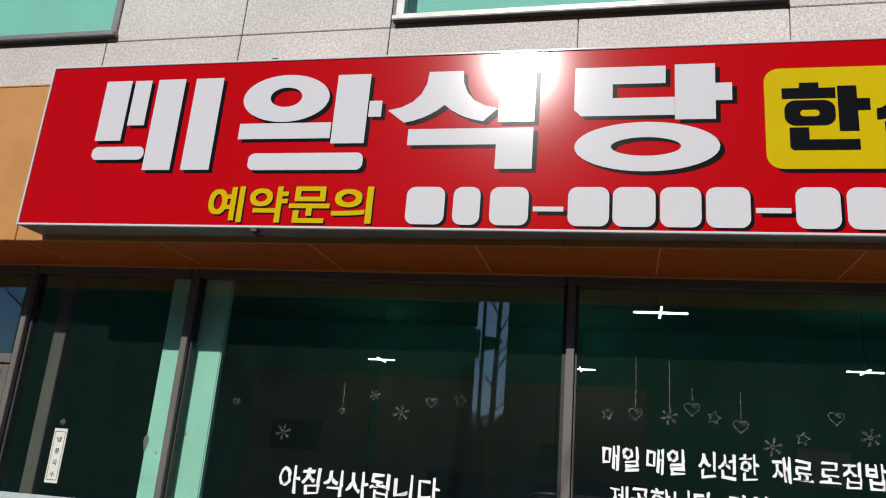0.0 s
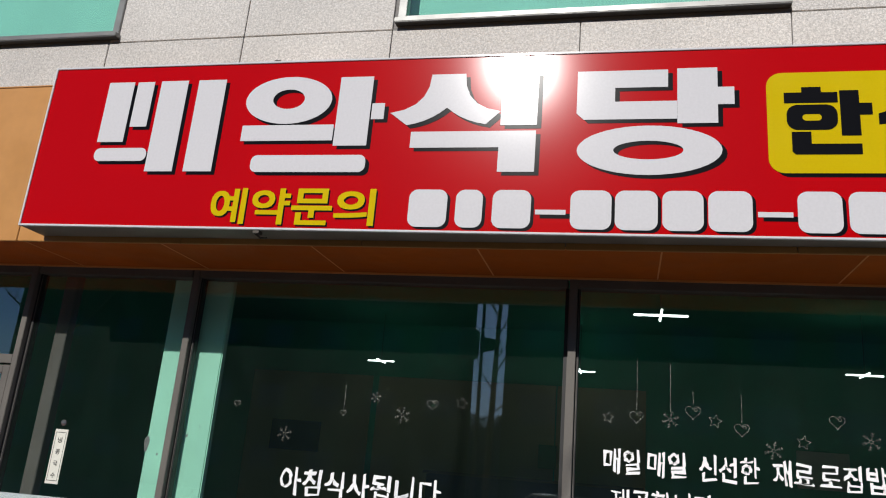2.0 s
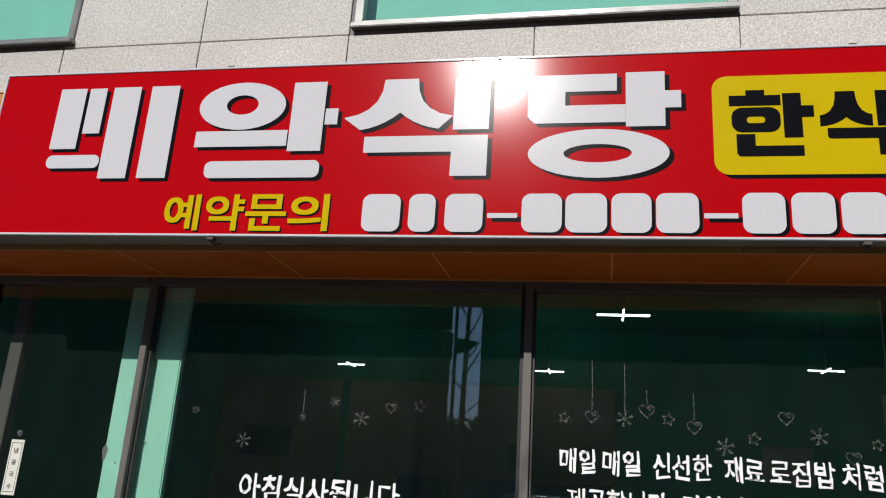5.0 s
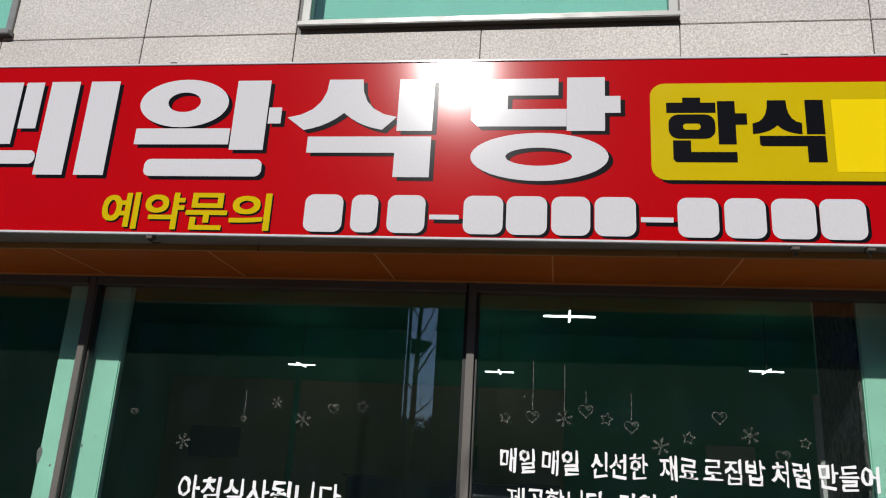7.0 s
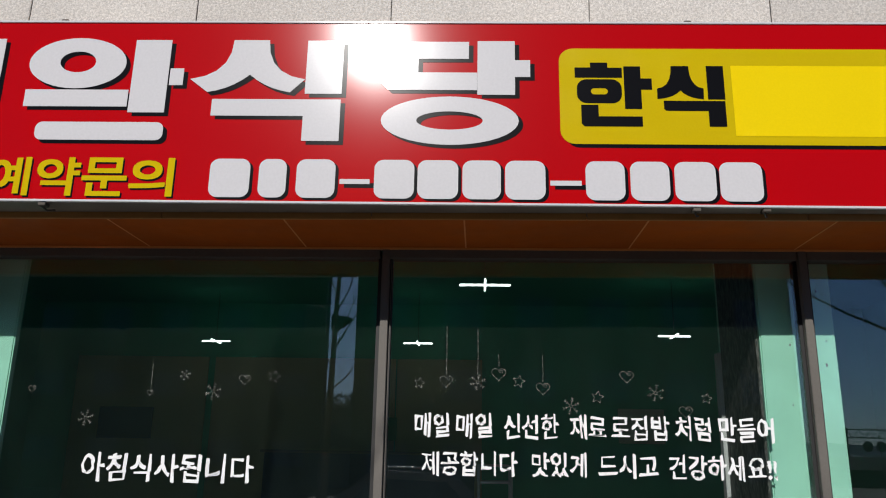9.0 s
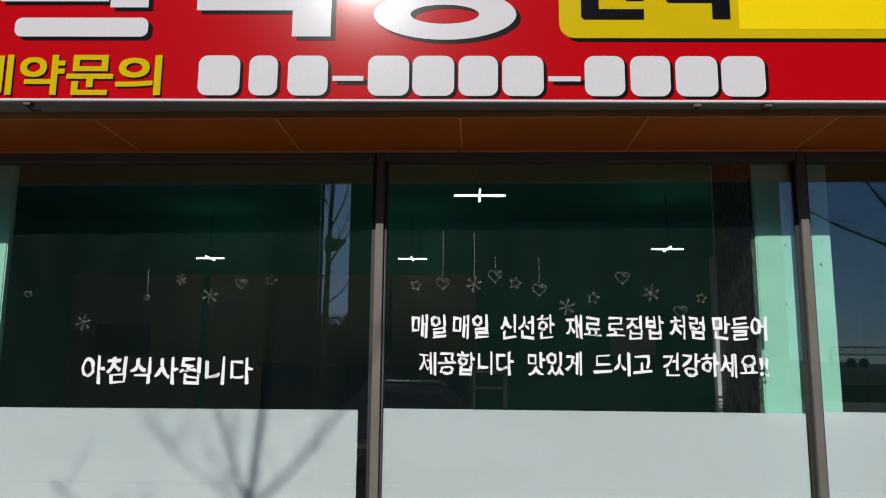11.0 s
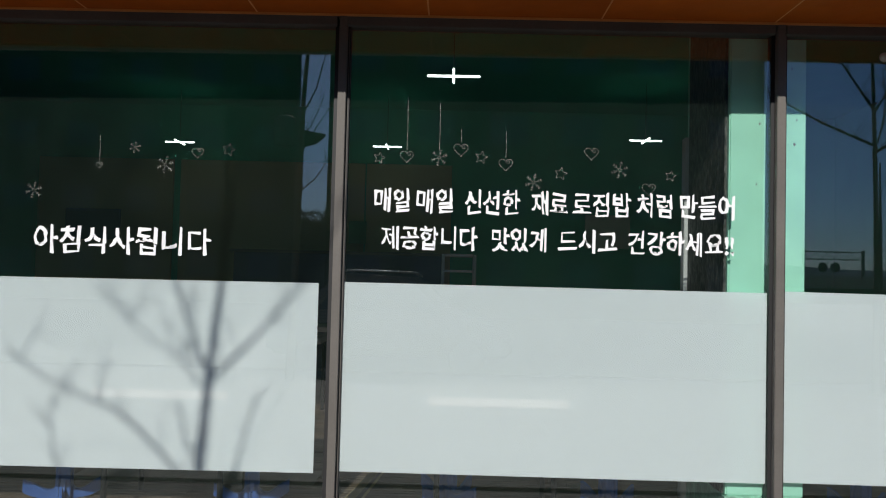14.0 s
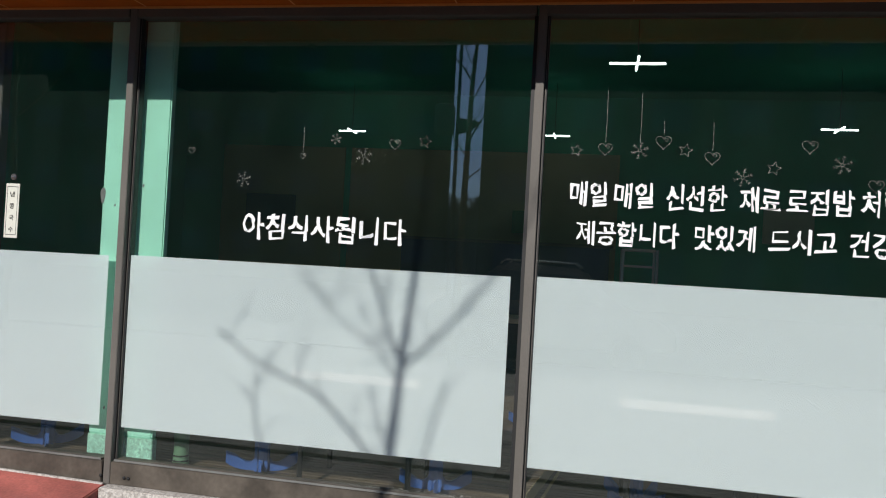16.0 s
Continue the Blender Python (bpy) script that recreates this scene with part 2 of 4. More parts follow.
def tube(bm, pts, radii, seg=8):
    """A tapered tube along pts."""
    rings = []
    for i, p in enumerate(pts):
        p = Vector(p)
        d = (Vector(pts[min(i + 1, len(pts) - 1)]) - Vector(pts[max(i - 1, 0)])).normalized()
        u = d.orthogonal().normalized() if not rings else (ref - d * ref.dot(d)).normalized()
        ref = u
        v = d.cross(u)
        r = radii[i] if hasattr(radii, "__len__") else radii
        rings.append([bm.verts.new(p + r * (math.cos(a) * u + math.sin(a) * v)) for a in (2 * math.pi * k / seg for k in range(seg))])
    for a, b in zip(rings, rings[1:]):
        for k in range(seg):
            f = bm.faces.new((a[k], a[(k + 1) % seg], b[(k + 1) % seg], b[k]))
            f.smooth = True
    bm.faces.new(rings[0][::-1])
    bm.faces.new(rings[-1])
    return bm


def lathe(bm, prof, seg=28, centre=(0, 0, 0)):
    """A turned shape from (radius, height) pairs."""
    c = Vector(centre)
    rings = [[bm.verts.new(c + Vector((r * math.cos(a), r * math.sin(a), z))) for a in (2 * math.pi * k / seg for k in range(seg))] for r, z in prof]
    for a, b in zip(rings, rings[1:]):
        for k in range(seg):
            bm.faces.new((a[k], a[(k + 1) % seg], b[(k + 1) % seg], b[k])).smooth = True
    bm.faces.new(rings[0][::-1])
    bm.faces.new(rings[-1])
    return bm


def plate(bm, outline, y0, y1, hole=None):
    """A flat plate standing in the x-z plane, between depths y0 (front) and y1, with an optional matching hole outline."""
    n = len(outline)
    fr = [bm.verts.new((x, y0, z)) for x, z in outline]
    bk = [bm.verts.new((x, y1, z)) for x, z in outline]
    for k in range(n):
        bm.faces.new((fr[k], bk[k], bk[(k + 1) % n], fr[(k + 1) % n]))
    if hole:
        hf = [bm.verts.new((x, y0, z)) for x, z in hole]
        hb = [bm.verts.new((x, y1, z)) for x, z in hole]
        for k in range(n):
            j = (k + 1) % n
            bm.faces.new((fr[k], fr[j], hf[j], hf[k]))
            bm.faces.new((bk[j], bk[k], hb[k], hb[j]))
            bm.faces.new((hf[k], hf[j], hb[j], hb[k]))
    else:
        bm.faces.new(fr)
        bm.faces.new(bk[::-1])
    return bm


def ellipse(cx, cz, rx, rz, n=40):
    return [(cx + rx * math.cos(2 * math.pi * k / n), cz + rz * math.sin(2 * math.pi * k / n)) for k in range(n)]


def rounded(x0, x1, z0, z1, r, n=6):
    pts = []
    for cx, cz, a0 in ((x1 - r, z1 - r, 0), (x0 + r, z1 - r, 90), (x0 + r, z0 + r, 180), (x1 - r, z0 + r, 270)):
        pts += [(cx + r * math.cos(radians(a0 + 90 * k / n)), cz + r * math.sin(radians(a0 + 90 * k / n))) for k in range(n + 1)]
    return pts


def finish(bm, name, mat):
    bmesh.ops.recalc_face_normals(bm, faces=bm.faces)
    me = bpy.data.meshes.new(name)
    bm.to_mesh(me)
    bm.free()
    me.materials.append(mat)
    return me


def part(name, bm, mat, parent, label=""):
    ob = new(name, finish(bm, name, M[mat]))
    ob.parent = parent
    if label:
        tagged(ob, label)
    return ob


def thing(name, bm, mat, label, category, group="", kind=""):
    return tagged(new(name, finish(bm, name, M[mat])), label, category, group, kind)


def group_of(name, label, category, at=(0, 0, 0), group="", kind=""):
    ob = tagged(new(name), label, category, group, kind)
    ob.location = at
    return ob


def lettering(text, x0, x1, z0, z1, y, mat, parent, name="lettering", bold=0.0, thick=0.0008, label="", brush=0.0):
    """Words in the built-in font, upright in the x-z plane, stretched to the given extent."""
    cu = bpy.data.curves.new("words", "FONT")
    cu.body, cu.resolution_u = text, 4
    ob = new("words", cu)
    dg = bpy.context.evaluated_depsgraph_get()
    me = bpy.data.meshes.new_from_object(ob.evaluated_get(dg))
    bpy.data.objects.remove(ob)
    bpy.data.curves.remove(cu)
    bm = bmesh.new()
    bm.from_mesh(me)
    bpy.data.meshes.remove(me)
    xs, ys = [v.co.x for v in bm.verts], [v.co.y for v in bm.verts]
    a, b, c, d = min(xs), max(xs), min(ys), max(ys)
    for v in bm.verts:
        v.co = Vector((x0 + (v.co.x - a) / (b - a) * (x1 - x0 - bold), y, z0 + bold + (v.co.y - c) / (d - c) * (z1 - z0 - bold)))
    if brush:                                            # uneven hand-brushed strokes
        for v in bm.verts:
            v.co += Vector((math.sin(v.co.z * 410 + v.co.x * 95), 0, math.sin(v.co.x * 370 + v.co.z * 130 + 1.3) + 0.8 * math.sin(v.co.x * 31))) * brush
    if bold:                                             # thicken the strokes by overlaid shifted layers
        first = list(bm.faces)
        for k, (sx, sz) in enumerate(((0.5, 0), (1, 0), (0, -0.5), (0.5, -0.5), (1, -0.5), (0, -1), (0.5, -1), (1, -1))):
            dup = bmesh.ops.duplicate(bm, geom=first)
            for g in dup["geom"]:
                if isinstance(g, bmesh.types.BMVert):
                    g.co += Vector((sx * bold, -0.00006 * (k + 1), sz * bold))
    ext = bmesh.ops.extrude_face_region(bm, geom=list(bm.faces))
    for g in ext["geom"]:
        if isinstance(g, bmesh.types.BMVert):
            g.co.y -= thick
    return part(name, bm, mat, parent, label)


# ---- the shop front: frame ----
MULL = (-4.015, -2.667, 0.0, 2.625, 3.955)              # mullion centres
HEAD, GTOP, GBOT, BOT = 3.094, 3.03, 0.136, -0.02
storefront = group_of("storefront_frame", "bronze-grey aluminium storefront frame, sunlit below the soffit's shadow", "window frame", (0, 0, BOT), kind="structure")
storefront.location = (0, 0, 0)
for i, x in enumerate(MULL):
    c = x + (0.009 if i in (1, 2) else 0.0)
    bm = boxm(c - 0.024, c + 0.024, -0.060, -0.016, BOT, HEAD - 0.004, 0.003)
    box(bm, x - 0.022, x + 0.022, -0.0155, 0.07, BOT, HEAD - 0.004)
    mul = part("mullion", bm, "frame", storefront)
    gk = boxm(x - 0.044, x - 0.0225, -0.012, 0.045, GBOT, GTOP)
    box(gk, x + 0.0225, x + 0.050, -0.012, 0.045, GBOT, GTOP)
    part("gasket", gk, "gasket", mul, "black rubber glazing gasket")
    part("lip", boxm(x + 0.0405, x + 0.0435, -0.0165, -0.0122, GBOT, GTOP), "frame", mul)
for a, b in zip(MULL, MULL[1:]):
    part("head_rail", boxm(a + 0.031, b - 0.031, -0.05, 0.06, GTOP, HEAD - 0.004, 0.003), "frame", storefront)
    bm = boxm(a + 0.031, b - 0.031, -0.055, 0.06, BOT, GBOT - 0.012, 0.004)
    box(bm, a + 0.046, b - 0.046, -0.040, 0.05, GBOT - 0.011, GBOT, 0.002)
    part("sill_rail", bm, "rail", storefront, "stained brown sill rail, darkened in its colour")
    part("glazing_bead", boxm(a + 0.047, b - 0.047, -0.046, -0.0405, GBOT - 0.010, GBOT + 0.003, 0.001), "sill", storefront, "pale worn glazing bead")
for x in (-2.50, -2.53, -2.70):
    part("bolt", lathe(bmesh.new(), ((0.011, 0), (0.011, 0.006), (0.004, 0.009)), 10), "gasket", storefront, "rusted bolt head").matrix_basis = pose(x, -0.0555, 0.03, 90)

# panes, film and lettering, bay by bay
FILM = {0: (-3.965, -2.778, 0.329, 1.455), 1: (-2.615, -0.105, 0.345, 1.477), 2: (0.036, 2.575, 0.362, 1.489), 3: (2.672, 3.900, 0.36, 1.490)}
bays = []
for i, (a, b) in enumerate(zip(MULL, MULL[1:])):
    w = group_of(f"window_{i + 1}", "tall fixed shop window with a band of frosted film", "window", (0, 0, 0), "shop windows", "structure")
    part("pane", boxm(a + 0.040, b - 0.040, -0.004, 0.004, GBOT - 0.004, GTOP + 0.004), "glass", w, "green-tinted dusty glass pane")
    x0, x1, z0, z1 = FILM[i]
    bm = boxm(x0, x1, 0.0048, 0.0056, z0, z1)
    for v in bm.verts:                                   # hand-laid, a touch out of true
        v.co.z += 0.006 * math.sin(3.1 * i + 1.7 * v.co.x)
    part("film", bm, "film", w, "frosted white privacy film")
    bays.append(w)

for text, x0, x1 in (("매일", 0.218, 0.430), ("매일", 0.472, 0.690), ("신선한", 0.760, 1.092), ("재료", 1.160, 1.376), ("로집밥", 1.408, 1.756), ("처럼", 1.792, 2.000), ("만들어", 2.048, 2.372)):
    lettering(text, x0, x1, 1.916, 2.060, -0.0045, "vinyl", bays[2], bold=0.0036, label="white vinyl lettering", brush=0.0040)
for text, x0, x1 in (("제공합니다", 0.264, 0.840), ("맛있게", 0.926, 1.258), ("드시고", 1.326, 1.674), ("건강하세요!!", 1.742, 2.372)):
    lettering(text, x0, x1, 1.694, 1.836, -0.0045, "vinyl", bays[2], bold=0.0036, label="white vinyl lettering", brush=0.0040)
lettering("아침식사됩니다", -1.832, -0.762, 1.622, 1.790, -0.0045, "vinyl", bays[1], bold=0.0048, label="white vinyl lettering", brush=0.0044)

# pale strips paint the glow of sunlit table edges through the film
for i, x0, x1 in ((1, -1.455, -0.628), (2, 0.566, 1.410)):
    part("strip", plate(bmesh.new(), rounded(x0, x1, 0.765, 0.818, 0.02), 0.0042, 0.0046), "strip", bays[i], "pale strip painting the sunlit table edge on the film")
part("sensor", lathe(bmesh.new(), ((0.028, 0), (0.027, 0.012), (0.018, 0.024), (0.006, 0.029)), 18), "paper", bays[3], "small pale dome sensor").matrix_basis = pose(3.255, -0.0045, 2.915, 90)

# winter decals on the glass
def stroke(bm, pts, w, y=-0.0045):
    for p, q in zip(pts, pts[1:]):
        d = Vector((q[0] - p[0], q[1] - p[1]))
        if d.length < 1e-5:
            continue
        n = Vector((-d.y, d.x)).normalized() * w / 2
        plate(bm, [(p[0] + n.x, p[1] + n.y), (q[0] + n.x, q[1] + n.y), (q[0] - n.x, q[1] - n.y), (p[0] - n.x, p[1] - n.y)], y - 0.0006, y)


def decal(kind, x, z, r, w, string=0.0):
    bm = bmesh.new()
    t = 0.0022
    if kind == "heart":
        pts = []
        for k in range(25):
            a = 2 * math.pi * k / 24
            pts.append((x + r * 0.062 * 16 * math.sin(a) ** 3, z + r * 0.062 * (13 * math.cos(a) - 5 * math.cos(2 * a) - 2 * math.cos(3 * a) - math.cos(4 * a))))
        stroke(bm, pts, t)
        stroke(bm, [(x + r * 0.35 + r * 0.22 * math.cos(a * 0.9), z + r * 0.3 + r * 0.22 * math.sin(a * 0.9)) for a in range(8)], t * 0.7)
    elif kind == "star":
        pts = [(x + (r if k % 2 == 0 else r * 0.45) * math.sin(k * math.pi / 5 + 0.2), z + (r if k % 2 == 0 else r * 0.45) * math.cos(k * math.pi / 5 + 0.2)) for k in range(11)]
        stroke(bm, pts, t)
    else:
        for k in range(6):
            a = k * math.pi / 3 + 0.2
            c, s = math.sin(a), math.cos(a)
            stroke(bm, [(x + c * r * 0.18, z + s * r * 0.18), (x + c * r, z + s * r)], t)
            for q in (0.5, 0.78):
                for sg in (-1, 1):
                    b2 = a + sg * 0.8
                    stroke(bm, [(x + c * r * q, z + s * r * q), (x + c * r * q + math.sin(b2) * r * 0.26, z + s * r * q + math.cos(b2) * r * 0.26)], t * 0.8)
        stroke(bm, [(x + r * 0.18 * math.cos(k * math.pi / 3), z + r * 0.18 * math.sin(k * math.pi / 3)) for k in range(7)], t * 0.8)
    if string:
        stroke(bm, [(x, z + r * 0.95), (x + 0.002, z + string * 0.45), (x, z + string)], 0.0022)
    part(kind + "_decal", bm, "decal", w, "faded silver winter decal")


for kind, x, z, r, s in (("star", 0.240, 2.241, 0.036, 0), ("heart", 0.405, 2.255, 0.040, 0.36), ("snowflake", 0.600, 2.250, 0.050, 0.33), ("heart", 0.730, 2.303, 0.044, 0.12),
                         ("star", 0.854, 2.257, 0.040, 0), ("heart", 1.001, 2.219, 0.042, 0.2), ("snowflake", 1.170, 2.113, 0.052, 0), ("star", 1.332, 2.169, 0.040, 0),
                         ("heart", 1.514, 2.297, 0.042, 0), ("snowflake", 1.684, 2.199, 0.052, 0), ("heart", 1.860, 2.090, 0.04, 0), ("star", 1.99, 2.17, 0.034, 0)):
    decal(kind, x, z, r, bays[2], s)
for kind, x, z, r, s in (("snowflake", -1.053, 2.170, 0.052, 0), ("heart", -0.859, 2.249, 0.036, 0), ("star", -0.671, 2.268, 0.040, 0), ("snowflake", -1.240, 2.271, 0.034, 0),
                         ("snowflake", -1.846, 1.999, 0.050, 0), ("heart", -2.217, 2.174, 0.024, 0), ("heart", -1.454, 2.16, 0.02, 0.18)):
    decal(kind, x, z, r, bays[1], s)


# hanging paper tags behind suction hooks
def paper_tag(x, z0, z1, wdt, label, words):
    g = group_of("paper_tag", label, "sign", (x, -0.006, z0), "paper tags on the glass")
    part("sheet", boxm(-wdt / 2, wdt / 2, -0.003, 0.0, 0, z1 - z0, 0.001), "paper", g)
    part("border", plate(bmesh.new(), rounded(-wdt * 0.40, wdt * 0.40, 0.02, z1 - z0 - 0.02, 0.004), -0.0036, -0.003,
                         rounded(-wdt * 0.37, wdt * 0.37, 0.024, z1 - z0 - 0.024, 0.004)), "ink", g)
    part("hook", lathe(bmesh.new(), ((0.022, 0), (0.02, 0.006), (0.007, 0.012), (0.006, 0.02)), 16), "steel", g, "clear suction hook").matrix_basis = pose(0, -0.0, z1 - z0 + 0.045, 90)
    part("string", tube(bmesh.new(), ((-wdt * 0.3, -0.002, z1 - z0 - 0.004), (0, -0.01, z1 - z0 + 0.045), (wdt * 0.3, -0.002, z1 - z0 - 0.004)), 0.0015, 5), "ink", g)
    for k, word in enumerate(words):
        zz = (z1 - z0) * (0.80 - 0.215 * k if len(words) == 4 else 0.76 - 0.25 * k)
        lettering(word, -wdt * 0.17, wdt * 0.17, zz - 0.018, zz + 0.018, -0.0033, "ink", g, bold=0.001)
    return g


paper_tag(-3.528, 1.540, 1.910, 0.105, "narrow white paper menu tag with a black border", ("냉", "콩", "국", "수"))
paper_tag(3.675, 1.543, 1.787, 0.092, "narrow white open-for-business tag on the glass", ("영", "업", "중"))


# doors at both ends of the glazing
def shop_door(name, x0, x1, trans, hinge_at_left, label):
    d = group_of(name, label, "door", (0, 0, 0), "shop doors", "structure")
    part("head_rail", boxm(x0, x1, -0.05, 0.06, GTOP, HEAD - 0.004, 0.003), "frame", d)
    part("transom", boxm(x0, x1, -0.05, 0.05, trans[0], trans[1], 0.003), "frame", d)
    part("transom_pane", boxm(x0 + 0.01, x1 - 0.01, -0.004, 0.004, trans[1] - 0.004, GTOP + 0.004), "glass", d)
    for xa in (x0 + 0.004, x1 - 0.064):
        part("stile", boxm(xa, xa + 0.06, -0.045, 0.0, 0.0, trans[0] - 0.012, 0.003), "frame", d)
    part("top_rail", boxm(x0 + 0.065, x1 - 0.065, -0.043, -0.002, trans[0] - 0.075, trans[0] - 0.013, 0.003), "frame", d)
    part("bottom_rail", boxm(x0 + 0.065, x1 - 0.065, -0.043, -0.002, 0.0, 0.12, 0.003), "frame", d)
    part("door_pane", boxm(x0 + 0.06, x1 - 0.06, -0.026, -0.018, 0.115, trans[0] - 0.07), "glass", d)
    part("film", boxm(x0 + 0.064, x1 - 0.064, -0.0172, -0.0164, 0.34, 1.476), "film", d, "frosted white privacy film")
    hx = x0 + 0.20 if not hinge_at_left else x1 - 0.20
    part("door_handle", tube(bmesh.new(), ((hx, -0.045, 0.85), (hx, -0.10, 0.87), (hx, -0.10, 1.33), (hx, -0.045, 1.35)), 0.013, 10), "steel", d, "steel pull handle")
    part("jamb", boxm(x1 + 0.001 if not hinge_at_left else x0 - 0.061, x1 + 0.061 if not hinge_at_left else x0 - 0.001, -0.06, 0.06, BOT, HEAD - 0.004, 0.003), "frame", d)
    return d


door_left = shop_door("door_1", -4.99, -4.047, (2.345, 2.412), True, "glazed aluminium shop door with transom, closed")
door_right = shop_door("door_2", 3.987, 4.93, (2.377, 2.444), False, "glazed aluminium shop door with stickers, closed")
st = part("sticker", boxm(4.055, 4.20, -0.0275, -0.0262, 2.098, 2.226), "sticker", door_right, "red sticker with white print")
part("bar", boxm(4.075, 4.18, -0.0285, -0.0277, 2.165, 2.195), "vinyl", st)
part("bar", boxm(4.085, 4.17, -0.0285, -0.0277, 2.135, 2.150), "vinyl", st)
part("bar", boxm(4.055, 4.20, -0.0285, -0.0277, 2.082, 2.1), "paper", st)
lettering("함", 4.055, 4.17, 1.505, 1.640, -0.0262, "yellow_vinyl", door_right, bold=0.012, label="yellow vinyl lettering")
part("bar", boxm(-4.23, -4.12, -0.0285, -0.0265, 2.14, 2.16), "vinyl", door_left)
part("bar", boxm(-4.23, -4.12, -0.0285, -0.0265, 2.18, 2.205), "vinyl", door_left)

# ---- soffit, fascia, upper wall ----
FY = -0.70
soffit = group_of("soffit", "shaded brown metal soffit panels over the shop windows", "soffit", kind="structure")
edges = [-7.0] + [0.52 + 1.03 * k for k in range(-6, 7)] + [7.0]
for a, b in zip(edges, edges[1:]):
    part("panel", boxm(a + 0.0005, b - 0.0005, FY + 0.012, -0.064, HEAD, HEAD + 0.012, 0.002), "soffit", soffit)
for x in edges[1:-1]:
    part("seam", boxm(x - 0.0045, x + 0.0045, FY + 0.014, -0.066, HEAD - 0.0015, HEAD - 0.0002), "soffit_trim", soffit, "thin lighter panel seam")
part("trim", boxm(-7, 7, -0.0635, -0.052, HEAD - 0.012, HEAD + 0.012, 0.002), "soffit_trim", soffit, "thin lighter edge trim")
part("trim", boxm(-7, 7, FY + 0.001, FY + 0.0115, HEAD - 0.006, HEAD + 0.012, 0.002), "soffit_trim", soffit, "thin lighter edge trim")
fascia = group_of("fascia", "orange-tan metal fascia panels behind the sign", "fascia", kind="structure")
fe = [-7.0, -5.9, -4.75, -3.62, -2.4, -1.2, 0.0, 1.2, 2.4, 3.62, 4.75, 5.9, 7.0]
for a, b in zip(fe, fe[1:]):
    part("panel", boxm(a + 0.003, b - 0.003, FY - 0.022, FY, HEAD - 0.012, 4.222, 0.003), "fascia", fascia)
part("cap", boxm(-7, 7, FY - 0.026, -0.205, 4.223, 4.234, 0.002), "fascia", fascia)
part("backing", boxm(-7, 7, FY + 0.002, -0.22, HEAD + 0.014, 4.2215), "joint", fascia)

WY = -0.20                                               # granite face
wall = group_of("wall_front", "pale speckled granite cladding above the shop", "wall", kind="structure")
UP = ((-6.25, -3.62), (-1.31, 1.325), (3.66, 6.28))      # upper window openings
ZS, ZT, ZR = 4.868, 6.45, 7.6
bm = boxm(-7.2, 7.2, WY + 0.022, 0.10, 3.13, ZS)
box(bm, -7.2, 7.2, WY + 0.022, 0.10, ZT, ZR)
xs = [-7.2] + [v for u in UP for v in u] + [7.2]
for a, b in zip(xs[0::2], xs[1::2]):
    box(bm, a, b, WY + 0.022, 0.10, ZS, ZT)
part("masonry", bm, "joint", wall)
wall.rotation_euler.y, wall.location.x = 0.006, -0.029    # the courses run a touch out of level
JX = [-7.2, -6.25, -4.95, -3.70, -2.525, -1.345, 0.0, 1.335, 2.53, 3.66, 4.95, 6.28, 7.2]
for z0, z1 in ((4.15, ZS), (ZS, 5.66), (5.66, ZT), (ZT, ZR)):
    for a, b in zip(JX, JX[1:]):
        if ZS <= z0 < ZT and any(u0 - 0.2 < (a + b) / 2 < u1 + 0.2 for u0, u1 in UP):
            continue
        part("stone_panel", boxm(a + 0.004, b - 0.004, WY, WY + 0.02, z0 + 0.004, z1 - 0.004, 0.003), "granite", wall)
for k, (a, b) in enumerate(UP):
    w = group_of(f"window_{k + 5}", "upper storey window with pale green glass and metal sill", "window", (0, 0, 0), "upper windows", "structure")
    w.rotation_euler.y, w.location.x = 0.006, -0.029
    zs = ZS + 0.030
    bm = boxm(a - 0.01, b + 0.01, WY - 0.062, WY - 0.001, zs, zs + 0.036, 0.004)
    box(bm, a, b, WY - 0.0005, WY + 0.05, zs + 0.001, zs + 0.034)
    sill = part("window_sill", bm, "sill", w, "projecting grey metal sill")
    # black sheet stands in for the shade beneath the sill
    part("drip_edge", boxm(a - 0.005, b + 0.005, WY - 0.058, WY - 0.002, zs - 0.007, zs - 0.0005), "gasket", sill, "black sheet painting the shade under the sill")
    part("packing", boxm(a, b, WY + 0.002, WY + 0.05, ZS - 0.002, zs), "sill", w)
    bm = boxm(a + 0.002, a + 0.06, WY - 0.02, WY + 0.06, zs + 0.036, ZT - 0.002, 0.003)
    box(bm, b - 0.06, b - 0.002, WY - 0.02, WY + 0.06, zs + 0.036, ZT - 0.002, 0.003)
    box(bm, a + 0.061, b - 0.061, WY - 0.02, WY + 0.06, zs + 0.036, zs + 0.07, 0.003)
    box(bm, a + 0.061, b - 0.061, WY - 0.02, WY + 0.06, ZT - 0.07, ZT - 0.002, 0.003)
    part("window_frame", bm, "sill", w)
    part("pane", boxm(a + 0.055, b - 0.055, WY + 0.01, WY + 0.018, zs + 0.07, ZT - 0.065), "glass_up", w)
    part("blind", boxm(a + 0.02, b - 0.02, WY + 0.20, WY + 0.206, ZS + 0.01, ZT - 0.01), "blind", w, "pale drawn roller blind")

# plain walls that close the building
thing("wall_side_west", boxm(-7.2, -5.06, -0.05, 0.2, -0.2, 3.12), "concrete", "plain concrete wall beside the shop", "wall", kind="structure")
thing("wall_side_east", boxm(5.0, 7.2, -0.05, 0.2, -0.2, 3.12), "concrete", "plain concrete wall beside the shop", "wall", kind="structure")

